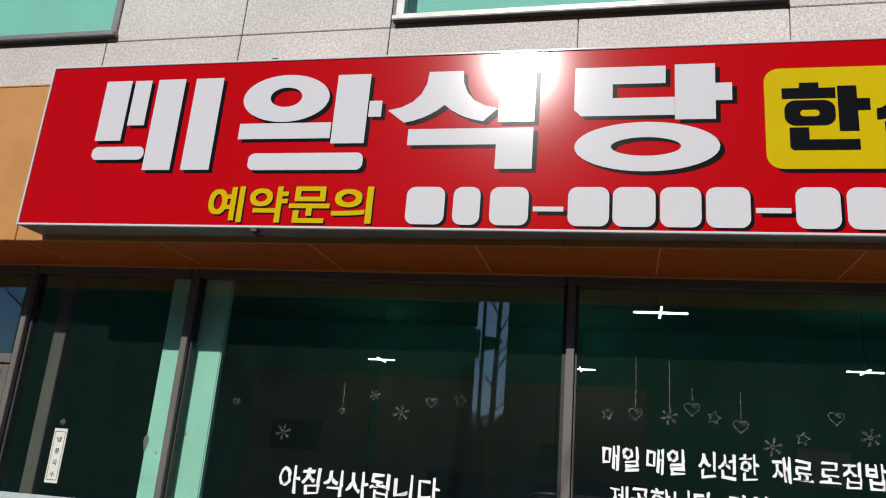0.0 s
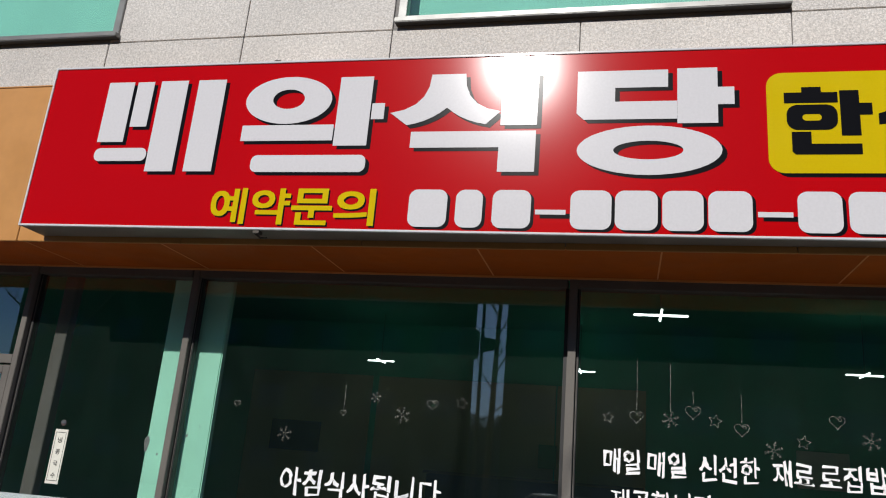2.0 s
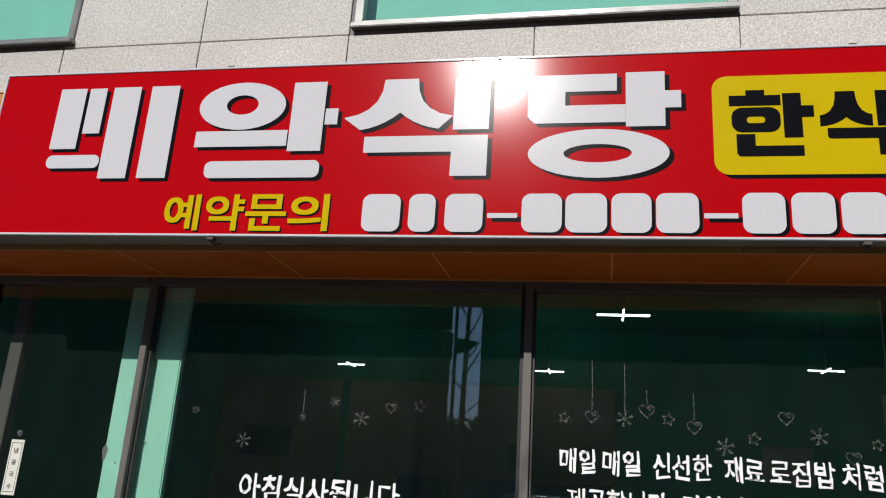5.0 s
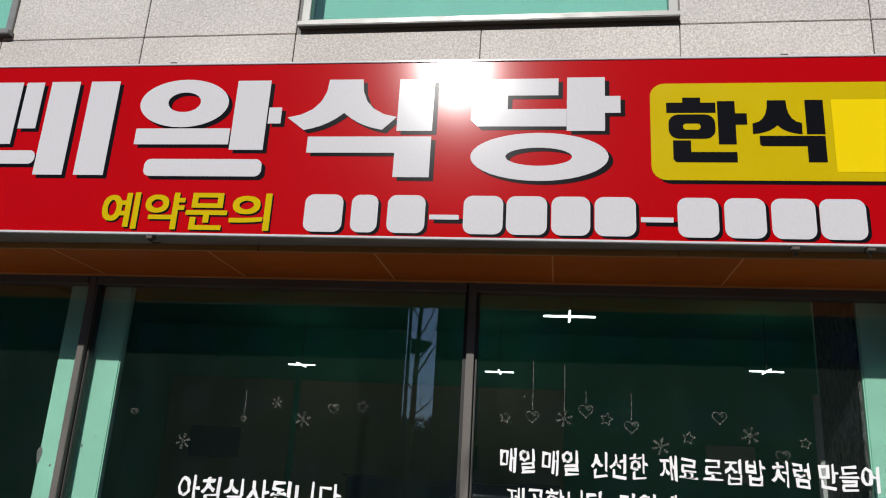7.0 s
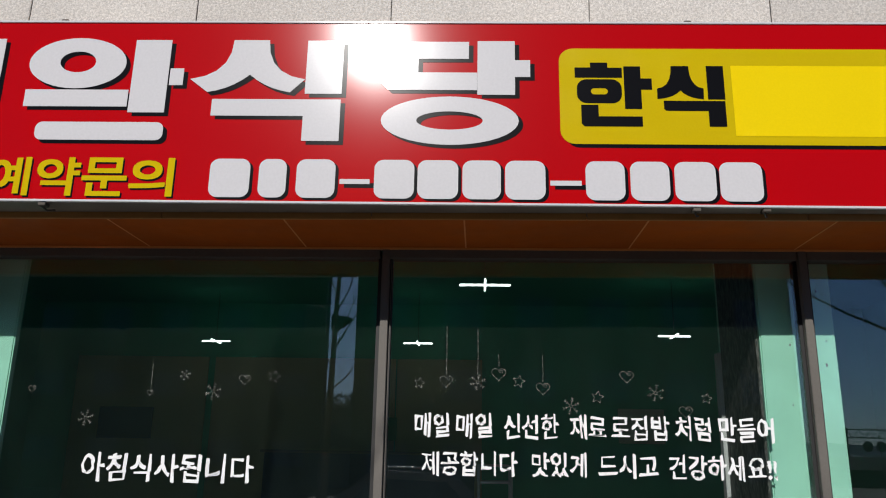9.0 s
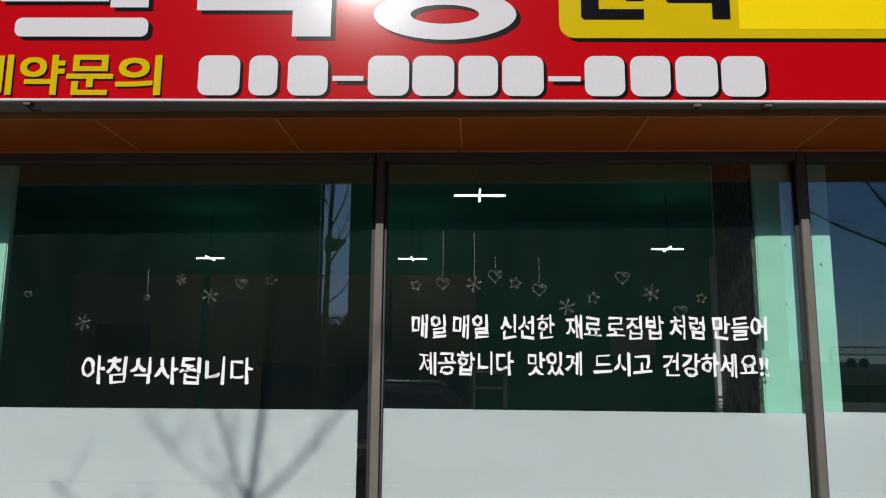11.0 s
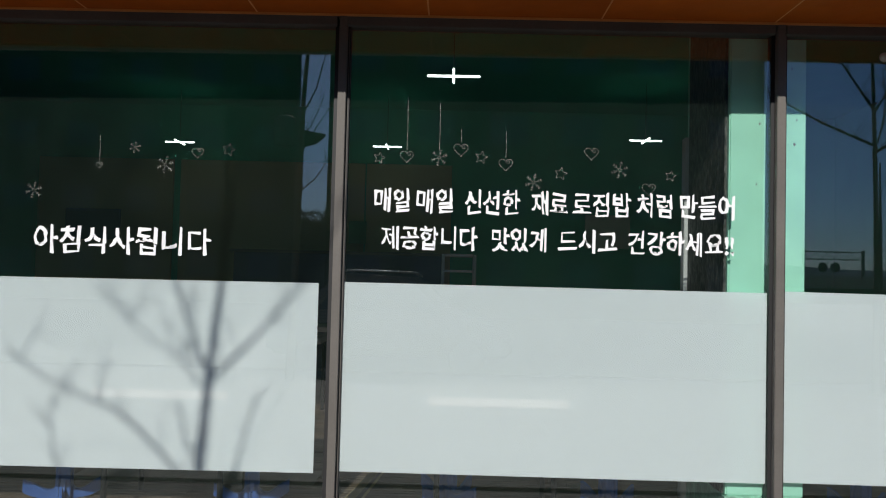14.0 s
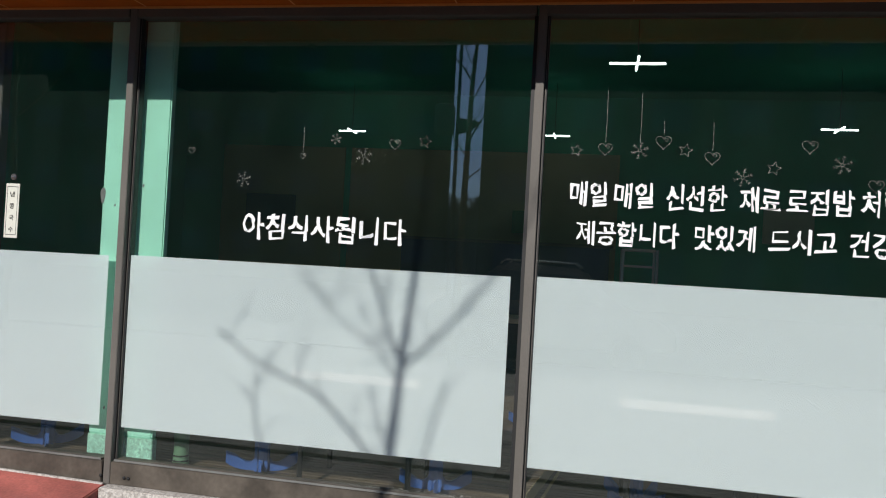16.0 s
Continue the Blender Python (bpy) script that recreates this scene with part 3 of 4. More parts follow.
# ---- the sign ----
SXL, SXR, SZB, SZT, SY = -3.414, 3.329, 3.114, 4.228, -0.883
sign = group_of("shop_sign", "long glossy red shop sign with white shapes and yellow panel", "sign", (0, SY, SZB))
SKEW = 0.02                                              # its east end hangs nearer to the fascia
sign.rotation_euler.z = math.atan(SKEW)
TILT = math.tan(radians(0.3))                            # leans back a little


def lean(bm):
    for v in bm.verts:
        v.co.y += (v.co.z - SZB) * TILT
        v.co -= Vector((0, 0, SZB))
    return bm


def sign_part(name, bm, mat, label="", parent=None):
    return part(name, lean(bm), mat, parent or sign, label)


bm = boxm(SXL + 0.004, SXR - 0.004, 0.016, 0.118, SZB + 0.002, SZT - 0.002, 0.004)
for v in bm.verts:
    if v.co.y > 0.1:                                     # the box reaches back to the fascia
        v.co.y += FY - 0.0245 - SY - 0.118 - SKEW * v.co.x - (v.co.z - SZB) * TILT
sign_part("housing", bm, "sign_side", "grey metal sign housing")
sign_part("face", boxm(SXL + 0.013, SXR - 0.013, 0.0, 0.0155, SZB + 0.013, SZT - 0.013), "sign_red", "glossy red sign face")
bm = boxm(SXL, SXL + 0.0128, -0.008, 0.0155, SZB, SZT, 0.002)
box(bm, SXR - 0.0128, SXR, -0.008, 0.0155, SZB, SZT, 0.002)
box(bm, SXL + 0.013, SXR - 0.013, -0.008, 0.0155, SZB, SZB + 0.0128, 0.002)
box(bm, SXL + 0.013, SXR - 0.013, -0.008, 0.0155, SZT - 0.0128, SZT, 0.002)
sign_part("border", bm, "sign_white", "thin white border")


def mark(outline, hole=None, shade=True, mat="sign_white", name="block"):
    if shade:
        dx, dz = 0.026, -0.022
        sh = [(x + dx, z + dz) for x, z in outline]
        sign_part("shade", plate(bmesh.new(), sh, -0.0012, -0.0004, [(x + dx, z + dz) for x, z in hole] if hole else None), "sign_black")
    return sign_part(name, plate(bmesh.new(), outline, -0.0032, -0.0014, hole), mat)


def rect(x0, x1, z0, z1):
    return [(x0, z0), (x1, z0), (x1, z1), (x0, z1)]


def bend(p, q, c, n=5):
    """Points of a curved stroke edge from p to q, drawn towards the corner c."""
    out = []
    for k in range(n + 1):
        u = k / n
        out.append(tuple((1 - u) ** 2 * p[i] + 2 * u * (1 - u) * c[i] + u * u * q[i] for i in (0, 1)))
    return out


def splayed(x0, x1, top, stem0, stem1, foot, toe, peak, mid):
    """The two-legged letter stroke with concave shoulders."""
    return (bend((stem0, top), (x0, foot), (stem0, foot + 0.03)) + [(toe[0], toe[1])] + bend((toe[0], toe[1]), (mid, peak), (mid - 0.10, toe[1] + 0.02))[1:]
            + bend((mid, peak), (toe[2], toe[1]), (mid + 0.10, toe[1] + 0.02))[1:] + bend((x1, foot), (stem1, top), (stem1, foot + 0.03)))


# the name as plain white blocks, then the word for restaurant
mark(rounded(-2.985, -2.615, 3.553, 3.642, 0.04))
mark(rect(-2.985, -2.80, 3.685, 4.108))
mark(rect(-2.775, -2.655, 3.79, 4.106))
mark(rect(-2.606, -2.414, 3.483, 4.109))
mark(rect(-2.340, -2.148, 3.483, 4.109))
mark(ellipse(-1.708, 3.955, 0.283, 0.160), ellipse(-1.707, 3.962, 0.104, 0.066))
mark(rect(-1.987, -1.392, 3.683, 3.787))
mark(rect(-1.383, -1.174, 3.648, 4.104))
mark(rect(-1.165, -1.086, 3.818, 3.923))
mark(rounded(-1.895, -1.167, 3.479, 3.588, 0.04))
mark(splayed(-1.046, -0.387, 4.105, -0.812, -0.606, 3.857, (-0.940, 3.776, -0.469), 3.885, -0.704), name="letter_stroke")
mark(rect(-0.384, -0.175, 3.768, 4.103), name="letter_stroke")
mark([(-0.908, 3.733), (-0.908, 3.631), (-0.386, 3.631), (-0.386, 3.481), (-0.177, 3.481), (-0.177, 3.733)], name="letter_stroke")
mark([(0.085, 3.795), (0.589, 3.795), (0.589, 3.904), (0.255, 3.904), (0.255, 3.990), (0.541, 3.990), (0.541, 4.098), (0.045, 4.098), (0.045, 3.835)], name="letter_stroke")
mark([(0.590, 3.767), (0.802, 3.767), (0.802, 3.878), (0.888, 3.878), (0.888, 3.983), (0.802, 3.983), (0.802, 4.103), (0.590, 4.103)], name="letter_stroke")
mark(ellipse(0.437, 3.609, 0.384, 0.146), ellipse(0.436, 3.609, 0.185, 0.055), name="letter_stroke")

# the number, as plain bars
for a, b in ((-0.878, -0.655), (-0.606, -0.453), (-0.398, -0.184), (0.030, 0.249), (0.267, 0.489), (0.512, 0.721), (0.744, 0.963), (1.180, 1.392), (1.421, 1.632), (1.659, 1.881), (1.900, 2.130)):
    dx, dz = 0.018, -0.014
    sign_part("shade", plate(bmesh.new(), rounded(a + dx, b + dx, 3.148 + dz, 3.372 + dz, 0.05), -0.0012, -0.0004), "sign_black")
    sign_part("bar", plate(bmesh.new(), rounded(a, b, 3.148, 3.372, 0.05), -0.0032, -0.0014), "sign_white")
for a, b in ((-0.159, 0.006), (0.988, 1.158)):
    mark(rect(a, b, 3.230, 3.258), name="bar")

# yellow words and the yellow panel
for ch, x0, x1 in (("예", -2.108, -1.880), ("약", -1.842, -1.600), ("문", -1.588, -1.336), ("의", -1.322, -1.077)):
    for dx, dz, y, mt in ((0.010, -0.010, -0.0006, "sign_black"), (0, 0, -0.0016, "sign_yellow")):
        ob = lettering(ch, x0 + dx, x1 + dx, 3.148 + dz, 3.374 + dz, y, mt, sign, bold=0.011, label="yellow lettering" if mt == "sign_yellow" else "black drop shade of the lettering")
        for v in ob.data.vertices:
            v.co.y += (v.co.z - SZB) * TILT
            v.co.z -= SZB
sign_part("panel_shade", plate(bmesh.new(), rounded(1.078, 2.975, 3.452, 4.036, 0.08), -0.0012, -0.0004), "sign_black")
sign_part("panel", plate(bmesh.new(), rounded(1.050, 2.950, 3.474, 4.058, 0.08), -0.0032, -0.0014), "sign_yellow", "yellow rounded panel")
sign_part("sheet", boxm(2.009, 2.885, -0.0050, -0.0034, 3.525, 3.952, 0.0006), "sheet_yellow", "brighter yellow cover sheet")


def ink_stroke(outline, hole=None):
    """A black stroke with a thin pale edge, on the yellow panel."""
    sign_part("letter_stroke", plate(bmesh.new(), outline, -0.0046, -0.0034, hole), "sign_black", "black lettering with a pale edge")


ink_stroke([(1.137, 3.875), (1.402, 3.875), (1.402, 3.937), (1.322, 3.937), (1.322, 3.969), (1.225, 3.969), (1.225, 3.938), (1.137, 3.938)])
ink_stroke(rounded(1.147, 1.397, 3.718, 3.865, 0.055), rounded(1.225, 1.319, 3.772, 3.810, 0.018))
ink_stroke([(1.411, 3.684), (1.505, 3.684), (1.505, 3.802), (1.566, 3.802), (1.566, 3.871), (1.505, 3.871), (1.505, 3.946), (1.411, 3.946)])
ink_stroke([(1.168, 3.595), (1.184, 3.578), (1.505, 3.578), (1.505, 3.639), (1.264, 3.639), (1.264, 3.708), (1.168, 3.708)])
ink_stroke(bend((1.676, 3.949), (1.593, 3.809), (1.676, 3.82)) + [(1.592, 3.745)] + bend((1.592, 3.745), (1.723, 3.798), (1.68, 3.752))[1:]
           + bend((1.723, 3.798), (1.849, 3.744), (1.76, 3.752))[1:] + bend((1.851, 3.811), (1.774, 3.949), (1.774, 3.82)))
ink_stroke(rect(1.872, 1.967, 3.744, 3.950))
ink_stroke([(1.869, 3.580), (1.965, 3.580), (1.965, 3.735), (1.626, 3.735), (1.626, 3.685), (1.638, 3.674), (1.869, 3.674)])
for x, z, up in ((-1.79, SZB, 0), (1.77, SZB, 0), (2.14, SZB, 0), (-1.827, SZT, 1), (1.792, SZT, 1)):
    bm = boxm(x - 0.02, x + 0.02, 0.0, 0.05, z - 0.02 if not up else z, z if not up else z + 0.014, 0.002)
    if not up:
        tube(bm, ((x - 0.02, 0.01, z - 0.012), (x + 0.01, 0.05, z - 0.035), (x + 0.03, 0.09, z - 0.02)), 0.006, 6)
    sign_part("clip", bm, "rail", "small tarnished sign clip")
sign_part("bracket", boxm(SXR - 0.05, SXR + 0.115, 0.03, 0.08, SZB - 0.012, SZB - 0.001, 0.002), "sign_white", "flat pale bracket")

# ---- inside the shop ----
RX0, RX1, RY1, RZ = -7.0, 7.0, 8.2, 4.30
thing("ceiling", boxm(RX0, RX1, 0.11, RY1, RZ, RZ + 0.15), "ceil", "dim grey-green ceiling of the dining room", "ceiling", kind="structure")
thing("wall_west", boxm(RX0 - 0.15, RX0, 0.21, RY1, -0.05, RZ), "wall_green", "dull green plaster wall", "wall", kind="structure")
thing("wall_east", boxm(RX1, RX1 + 0.15, 0.21, RY1, -0.05, RZ), "wall_green", "dull green plaster wall", "wall", kind="structure")
thing("wall_back", boxm(RX0 - 0.15, RX1 + 0.15, RY1, RY1 + 0.15, -0.05, RZ), "wall_green", "dull green plaster wall", "wall", kind="structure")
thing("lintel", boxm(-7.0, 7.0, 0.0, 0.109, 3.115, 4.28), "concrete", "lintel wall over the glazing", "wall", kind="structure")
for a, b in ((-6.21, -3.96), (-3.84, -0.776), (-0.755, 0.66)):
    thing("wall_board", boxm(a, b, 8.10, 8.14, -0.015, 3.36, 0.004), "wall_tan", "plain tan wall board on the back wall", "wall board", "wall boards", "structure")

col_w = group_of("column_west", "mint-green painted column behind the glass", "column", kind="structure")
bm = boxm(-2.90, -2.43, 0.072, 0.13, 0.26, RZ - 0.002, 0.008)
part("shaft", bm, "mint", col_w)
part("plinth", boxm(-2.905, -2.425, 0.071, 0.132, -0.02, 0.259, 0.004), "mint_worn", col_w, "scuffed stained mint plinth")
col_e = group_of("column_east", "mint-green painted wall end with dark slate side", "column", kind="structure")
part("shaft", boxm(2.365, 2.83, 0.072, 0.92, 0.26, RZ - 0.002, 0.008), "mint", col_e)
part("plinth", boxm(2.36, 2.835, 0.071, 0.925, -0.02, 0.259, 0.004), "mint_worn", col_e, "scuffed stained mint plinth")
part("cladding", boxm(2.347, 2.364, 0.10, 0.82, 0.27, RZ - 0.004, 0.003), "slate", col_e, "rough dark slate cladding")
part("jamb", boxm(2.322, 2.364, 0.825, 0.90, -0.015, 2.56, 0.004), "jamb", col_e, "pale grey metal jamb")
post = thing("inner_post", boxm(-3.85, -3.745, 0.09, 0.17, -0.02, 3.09, 0.004), "frame", "bronze-grey inner frame post", "post", kind="structure")

# knocks and flaked paint on the columns
rng = random.Random(11)
for col, x0, x1, spots in ((col_w, -2.90, -2.43, 9), (col_e, 2.365, 2.83, 12)):
    for k in range(spots):
        r = rng.uniform(0.004, 0.011)
        cx, cz = rng.uniform(x0 + 0.02, x1 - 0.02), rng.uniform(0.4, 2.9)
        pts = [(cx + r * rng.uniform(0.5, 1.2) * math.cos(a), cz + r * rng.uniform(0.6, 1.8) * math.sin(a)) for a in (2 * math.pi * q / 7 for q in range(7))]
        part("chip", plate(bmesh.new(), pts, 0.0712, 0.0722), "joint", col, "small chip in the paint")
pts = [(-2.896 + 0.024 * math.cos(a) * (0.8 + 0.2 * math.sin(3 * a)), 1.86 + 0.055 * math.sin(a)) for a in (2 * math.pi * q / 12 for q in range(12))]
part("chip", plate(bmesh.new(), pts, 0.0712, 0.0722), "joint", col_w, "flaked edge of the column")

# plank floor, nearest boards by the glass as pieces
floor = group_of("floor", "dark worn wooden plank floor", "floor", kind="structure")
part("subfloor", boxm(RX0, RX1, 0.075, RY1, -0.30, 0.015), "concrete", floor)
part("far_planks", boxm(RX0, RX1, 1.90, RY1, 0.016, 0.035), "plank", floor)
rng = random.Random(5)
for r in range(30):
    x, y0 = -5.2 - rng.random(), 0.08 + 0.06 * r
    while x < 5.4:
        ln = rng.uniform(1.1, 2.0)
        part("plank", boxm(x + 0.002, x + ln - 0.002, y0 + 0.003, y0 + 0.057, 0.016, 0.034 - 0.002 * rng.random(), 0.0015), "plank", floor)
        x += ln
for x0, x1, w in ((-0.02, 0.15, 0.034), (0.075, 0.215, 0.010)):
    bm = boxm(-w, w, 0, math.hypot(x1 - x0, 1.28), 0, 0.0015)
    tp = thing("floor_tape", bm, "tape", "strip of tan tape stuck on the plank floor", "tape")
    tp.matrix_basis = pose(x0, 0.10, 0.0345, 0, 0, -math.degrees(math.atan2(x1 - x0, 1.28)))


def stool(x, y, turn):
    g = group_of("plastic_stool", "blue plastic stool on a ribbed post with curved foot blades", "stool", (x, y, 0.034), "blue stools")
    g.rotation_euler = (0, 0, radians(turn))
    bm = boxm(-0.030, 0.030, -0.030, 0.030, 0.0, 0.43, 0.006)
    for sx in (-1, 1):                                   # ribs down the corners of the post
        for sy in (-1, 1):
            box(bm, sx * 0.034 - 0.012, sx * 0.034 + 0.012, sy * 0.034 - 0.012, sy * 0.034 + 0.012, 0.0, 0.43, 0.004)
    part("post", bm, "blue", g)
    for k in range(4):
        bm, n = bmesh.new(), 12
        rows = []
        for i in range(n + 1):
            u = i / n
            top = 0.088 - 0.05 * math.sin(math.pi * min(u * 1.25, 1.0)) * (1 - u) + 0.045 * u * u
            top += 0.05 * max(0.0, 1 - u * 9)            # fillet up to the post
            low = 0.055 * u ** 3
            r, off = 0.034 + 0.205 * u, 0.03 * u * u
            rows.append([bm.verts.new((r, off + yy, zz)) for yy, zz in ((-0.009, low), (0.009, low), (0.009, top - 0.008), (0.016, top - 0.005), (0.016, top), (-0.013, top), (-0.009, top - 0.008))])
        for p, q in zip(rows, rows[1:]):
            for m in range(7):
                bm.faces.new((p[m], p[(m + 1) % 7], q[(m + 1) % 7], q[m]))
        bm.faces.new(rows[0])
        bm.faces.new(rows[-1][::-1])
        bmesh.ops.rotate(bm, verts=bm.verts, cent=(0, 0, 0), matrix=Matrix.Rotation(k * math.pi / 2, 3, "Z"))
        part("foot_blade", bm, "blue", g)
    part("seat", boxm(-0.165, 0.165, -0.165, 0.165, 0.4305, 0.462, 0.014), "blue", g)
    return g


for x, y, turn in ((-3.52, 0.48, 30), (-1.80, 0.43, 14), (-0.58, 0.46, 10), (0.70, 0.62, 41), (1.75, 0.50, 28), (-0.12, 2.75, 12), (3.4, 0.5, 20)):
    stool(x, y, turn)


def dining_table(x, y, sx=1.15):
    g = group_of("dining_table", "pale laminate dining table with steel legs", "table", (x, y, 0.034), "dining tables")
    part("tabletop", boxm(-sx / 2, sx / 2, -0.35, 0.35, 0.775, 0.835, 0.008), "table", g)
    for sx2 in (-1, 1):
        for sy in (-1, 1):
            part("leg", tube(bmesh.new(), ((sx2 * (sx / 2 - 0.07), sy * 0.29, 0), (sx2 * (sx / 2 - 0.07), sy * 0.29, 0.774)), 0.018, 10), "gasket", g)
    return g


for x, y in ((-1.04, 0.385), (0.985, 0.385), (-1.2, 3.6), (1.2, 3.6), (-3.9, 3.5), (-3.8, 5.4), (-0.8, 5.2)):
    dining_table(x, y, 0.85 if y < 1 else 1.15)
basket = group_of("plastic_bin", "pale green plastic bin with a pierced rim foot", "bin", (-2.355, 0.33, 0.034))
part("body", lathe(bmesh.new(), ((0.056, 0), (0.057, 0.02), (0.050, 0.10), (0.049, 0.15), (0.055, 0.22), (0.060, 0.262), (0.063, 0.266), (0.063, 0.28), (0.056, 0.28), (0.045, 0.15), (0.047, 0.03)), 24), "bin", basket)
for k in range(14):
    a = math.radians(-170 + 160 * k / 13)
    for zz in (0.04, 0.075):
        hole = part("slot", lathe(bmesh.new(), ((0.006, 0), (0.006, 0.003), (0.003, 0.0035)), 8), "gasket", basket)
        hole.matrix_basis = pose(0.0545 * math.cos(a), 0.0545 * math.sin(a), zz, 90, 0, math.degrees(a) + 90)
shoe_tray = thing("floor_mat", boxm(-2.0, -0.25, 0.86, 1.25, 0.0345, 0.042, 0.002), "concrete", "dull floor mat under the tables", "mat")
slip = thing("paper_scrap", boxm(-2.05, -1.93, 0.15, 0.22, 0.0345, 0.038), "paper", "scrap of pale paper on the planks", "paper")


def cross_lamp(x, y, z, arm):
    g = group_of("cross_lamp", "lit white cross-shaped ceiling lamp", "ceiling lamp", (x, y, z), "ceiling lamps")
    part("long_arm", boxm(-arm, arm, -0.010, 0.010, -0.010, 0.010, 0.004), "tube", g)
    part("cross_arm", boxm(-0.010, 0.010, -arm, -0.0105, -0.0095, 0.0095, 0.004), "tube", g)
    part("cross_arm", boxm(-0.010, 0.010, 0.0105, arm, -0.0095, 0.0095, 0.004), "tube", g)
    part("rod", tube(bmesh.new(), ((0, 0, 0.0102), (0, 0, RZ - z)), 0.0035, 6), "gasket", g)


for x, y in ((0.665, 2.90), (-3.555, 7.20), (3.37, 6.20), (-0.345, 7.20)):
    cross_lamp(x, y, 3.50, 0.26 if y < 5 else 0.225)

# things on and before the back wall, dim through the glass
thing("menu_poster", boxm(-5.72, -4.81, 8.06, 8.099, 2.00, 2.51, 0.004), "navy", "dark blue poster on the tan wall board", "poster")
thing("exit_sign", boxm(-1.02, -0.73, 8.06, 8.099, 2.03, 2.40, 0.004), "green_print", "small green sign on the back wall", "sign")
thing("notice_board", boxm(2.88, 3.62, 8.15, 8.199, 2.05, 2.60, 0.01), "paper", "pale grey notice board on the back wall", "notice board")
shelf = group_of("serving_trolley", "steel tube serving trolley", "trolley", (0.755, 2.55, 0.034))
for sx in (-0.145, 0.145):
    for sy in (-0.2, 0.2):
        part("post", tube(bmesh.new(), ((sx, sy, 0), (sx, sy, 1.70)), 0.012, 8), "jamb", shelf)
for zz in (0.3, 0.9, 1.54, 1.685):
    part("tray", boxm(-0.13, 0.13, -0.21, 0.21, zz, zz + 0.02, 0.004), "jamb", shelf)
counter = group_of("counter", "dark tall service counter before the back wall", "counter", (-0.95, 6.75, 0.034))
part("body", boxm(-1.5, 1.5, -0.3, 0.3, 0, 1.78, 0.01), "navy", counter)
part("worktop", boxm(-1.55, 1.55, -0.35, 0.35, 1.781, 1.82, 0.008), "frame", counter)

# ---- outside: base, landing, street ----
base = group_of("base_course", "pale speckled granite base under the windows", "base course", kind="structure")
bx = [-2.66, -1.75, -0.85, 0.05, 0.95, 1.85, 2.75, 3.93]
for a, b in zip(bx, bx[1:]):
    part("stone", boxm(a + 0.003, b - 0.003, -0.14, 0.07, -0.16, BOT - 0.002, 0.006), "base_stone", base)
land = boxm(-5.6, -2.662, -0.62, -0.0605, -0.16, 0.022, 0.008)
for v in land.verts:
    if v.co.y < -0.5 and v.co.z > -0.1:
        v.co.z -= 0.08
    if v.co.x > -3 and v.co.z > -0.1:
        v.co.z -= 0.042
mortar = boxm(-5.58, -2.67, -0.082, -0.0607, 0.017, 0.030, 0.003)
for v in mortar.verts:
    if v.co.x > -3:
        v.co.z -= 0.041
thing("mortar_line", mortar, "base_stone", "pale mortar line along the frame's foot", "trim", kind="structure")
thing("landing", land, "red_floor", "worn red-painted concrete entrance ramp", "ramp", kind="structure")
land2 = boxm(3.935, 5.6, -0.62, -0.0605, -0.16, BOT - 0.002, 0.02)
for v in land2.verts:
    if v.co.y < -0.5 and v.co.z > -0.1:
        v.co.z -= 0.08
thing("landing", land2, "red_floor", "worn red-painted concrete entrance ramp", "ramp", kind="structure")
thing("ground", boxm(-2500, 2500, -4000, 300, -0.60, -0.30), "asphalt", "grey asphalt road and open ground", "ground", kind="structure")
pav = group_of("pavement", "block-paved pavement before the shop", "pavement", kind="structure")
pav.location.z = 0.09
part("bed", boxm(-60, 60, -8.2, 0.06, -0.299, -0.185), "paving", pav)
me = finish(boxm(-0.2488, 0.2488, -0.2488, 0.2488, -0.184, -0.16, 0.0015), "slab", M["paving"])
for i in range(-11, 12):
    for j in range(12):
        s = new("slab", me)
        s.location, s.parent = (0.5 * i, -1.62 - 0.5 * j, 0), pav
for i in range(-12, 12):
    part("kerb", boxm(i * 1.0 + 0.004, i * 1.0 + 0.996, -8.36, -8.205, -0.299, -0.15, 0.012), "kerb", pav)

# ---- street trees, bare in winter ----
TS = 7.0                                                 # distance of the tree row from the glass


def shade_line(pts, dy=0.0):
    """Points of a limb from where their shadow falls on the glass."""
    return [(x + SX * (TS - dy * k), -TS + dy * k, z + SZ * (TS - dy * k)) for k, (x, z) in enumerate(pts)]


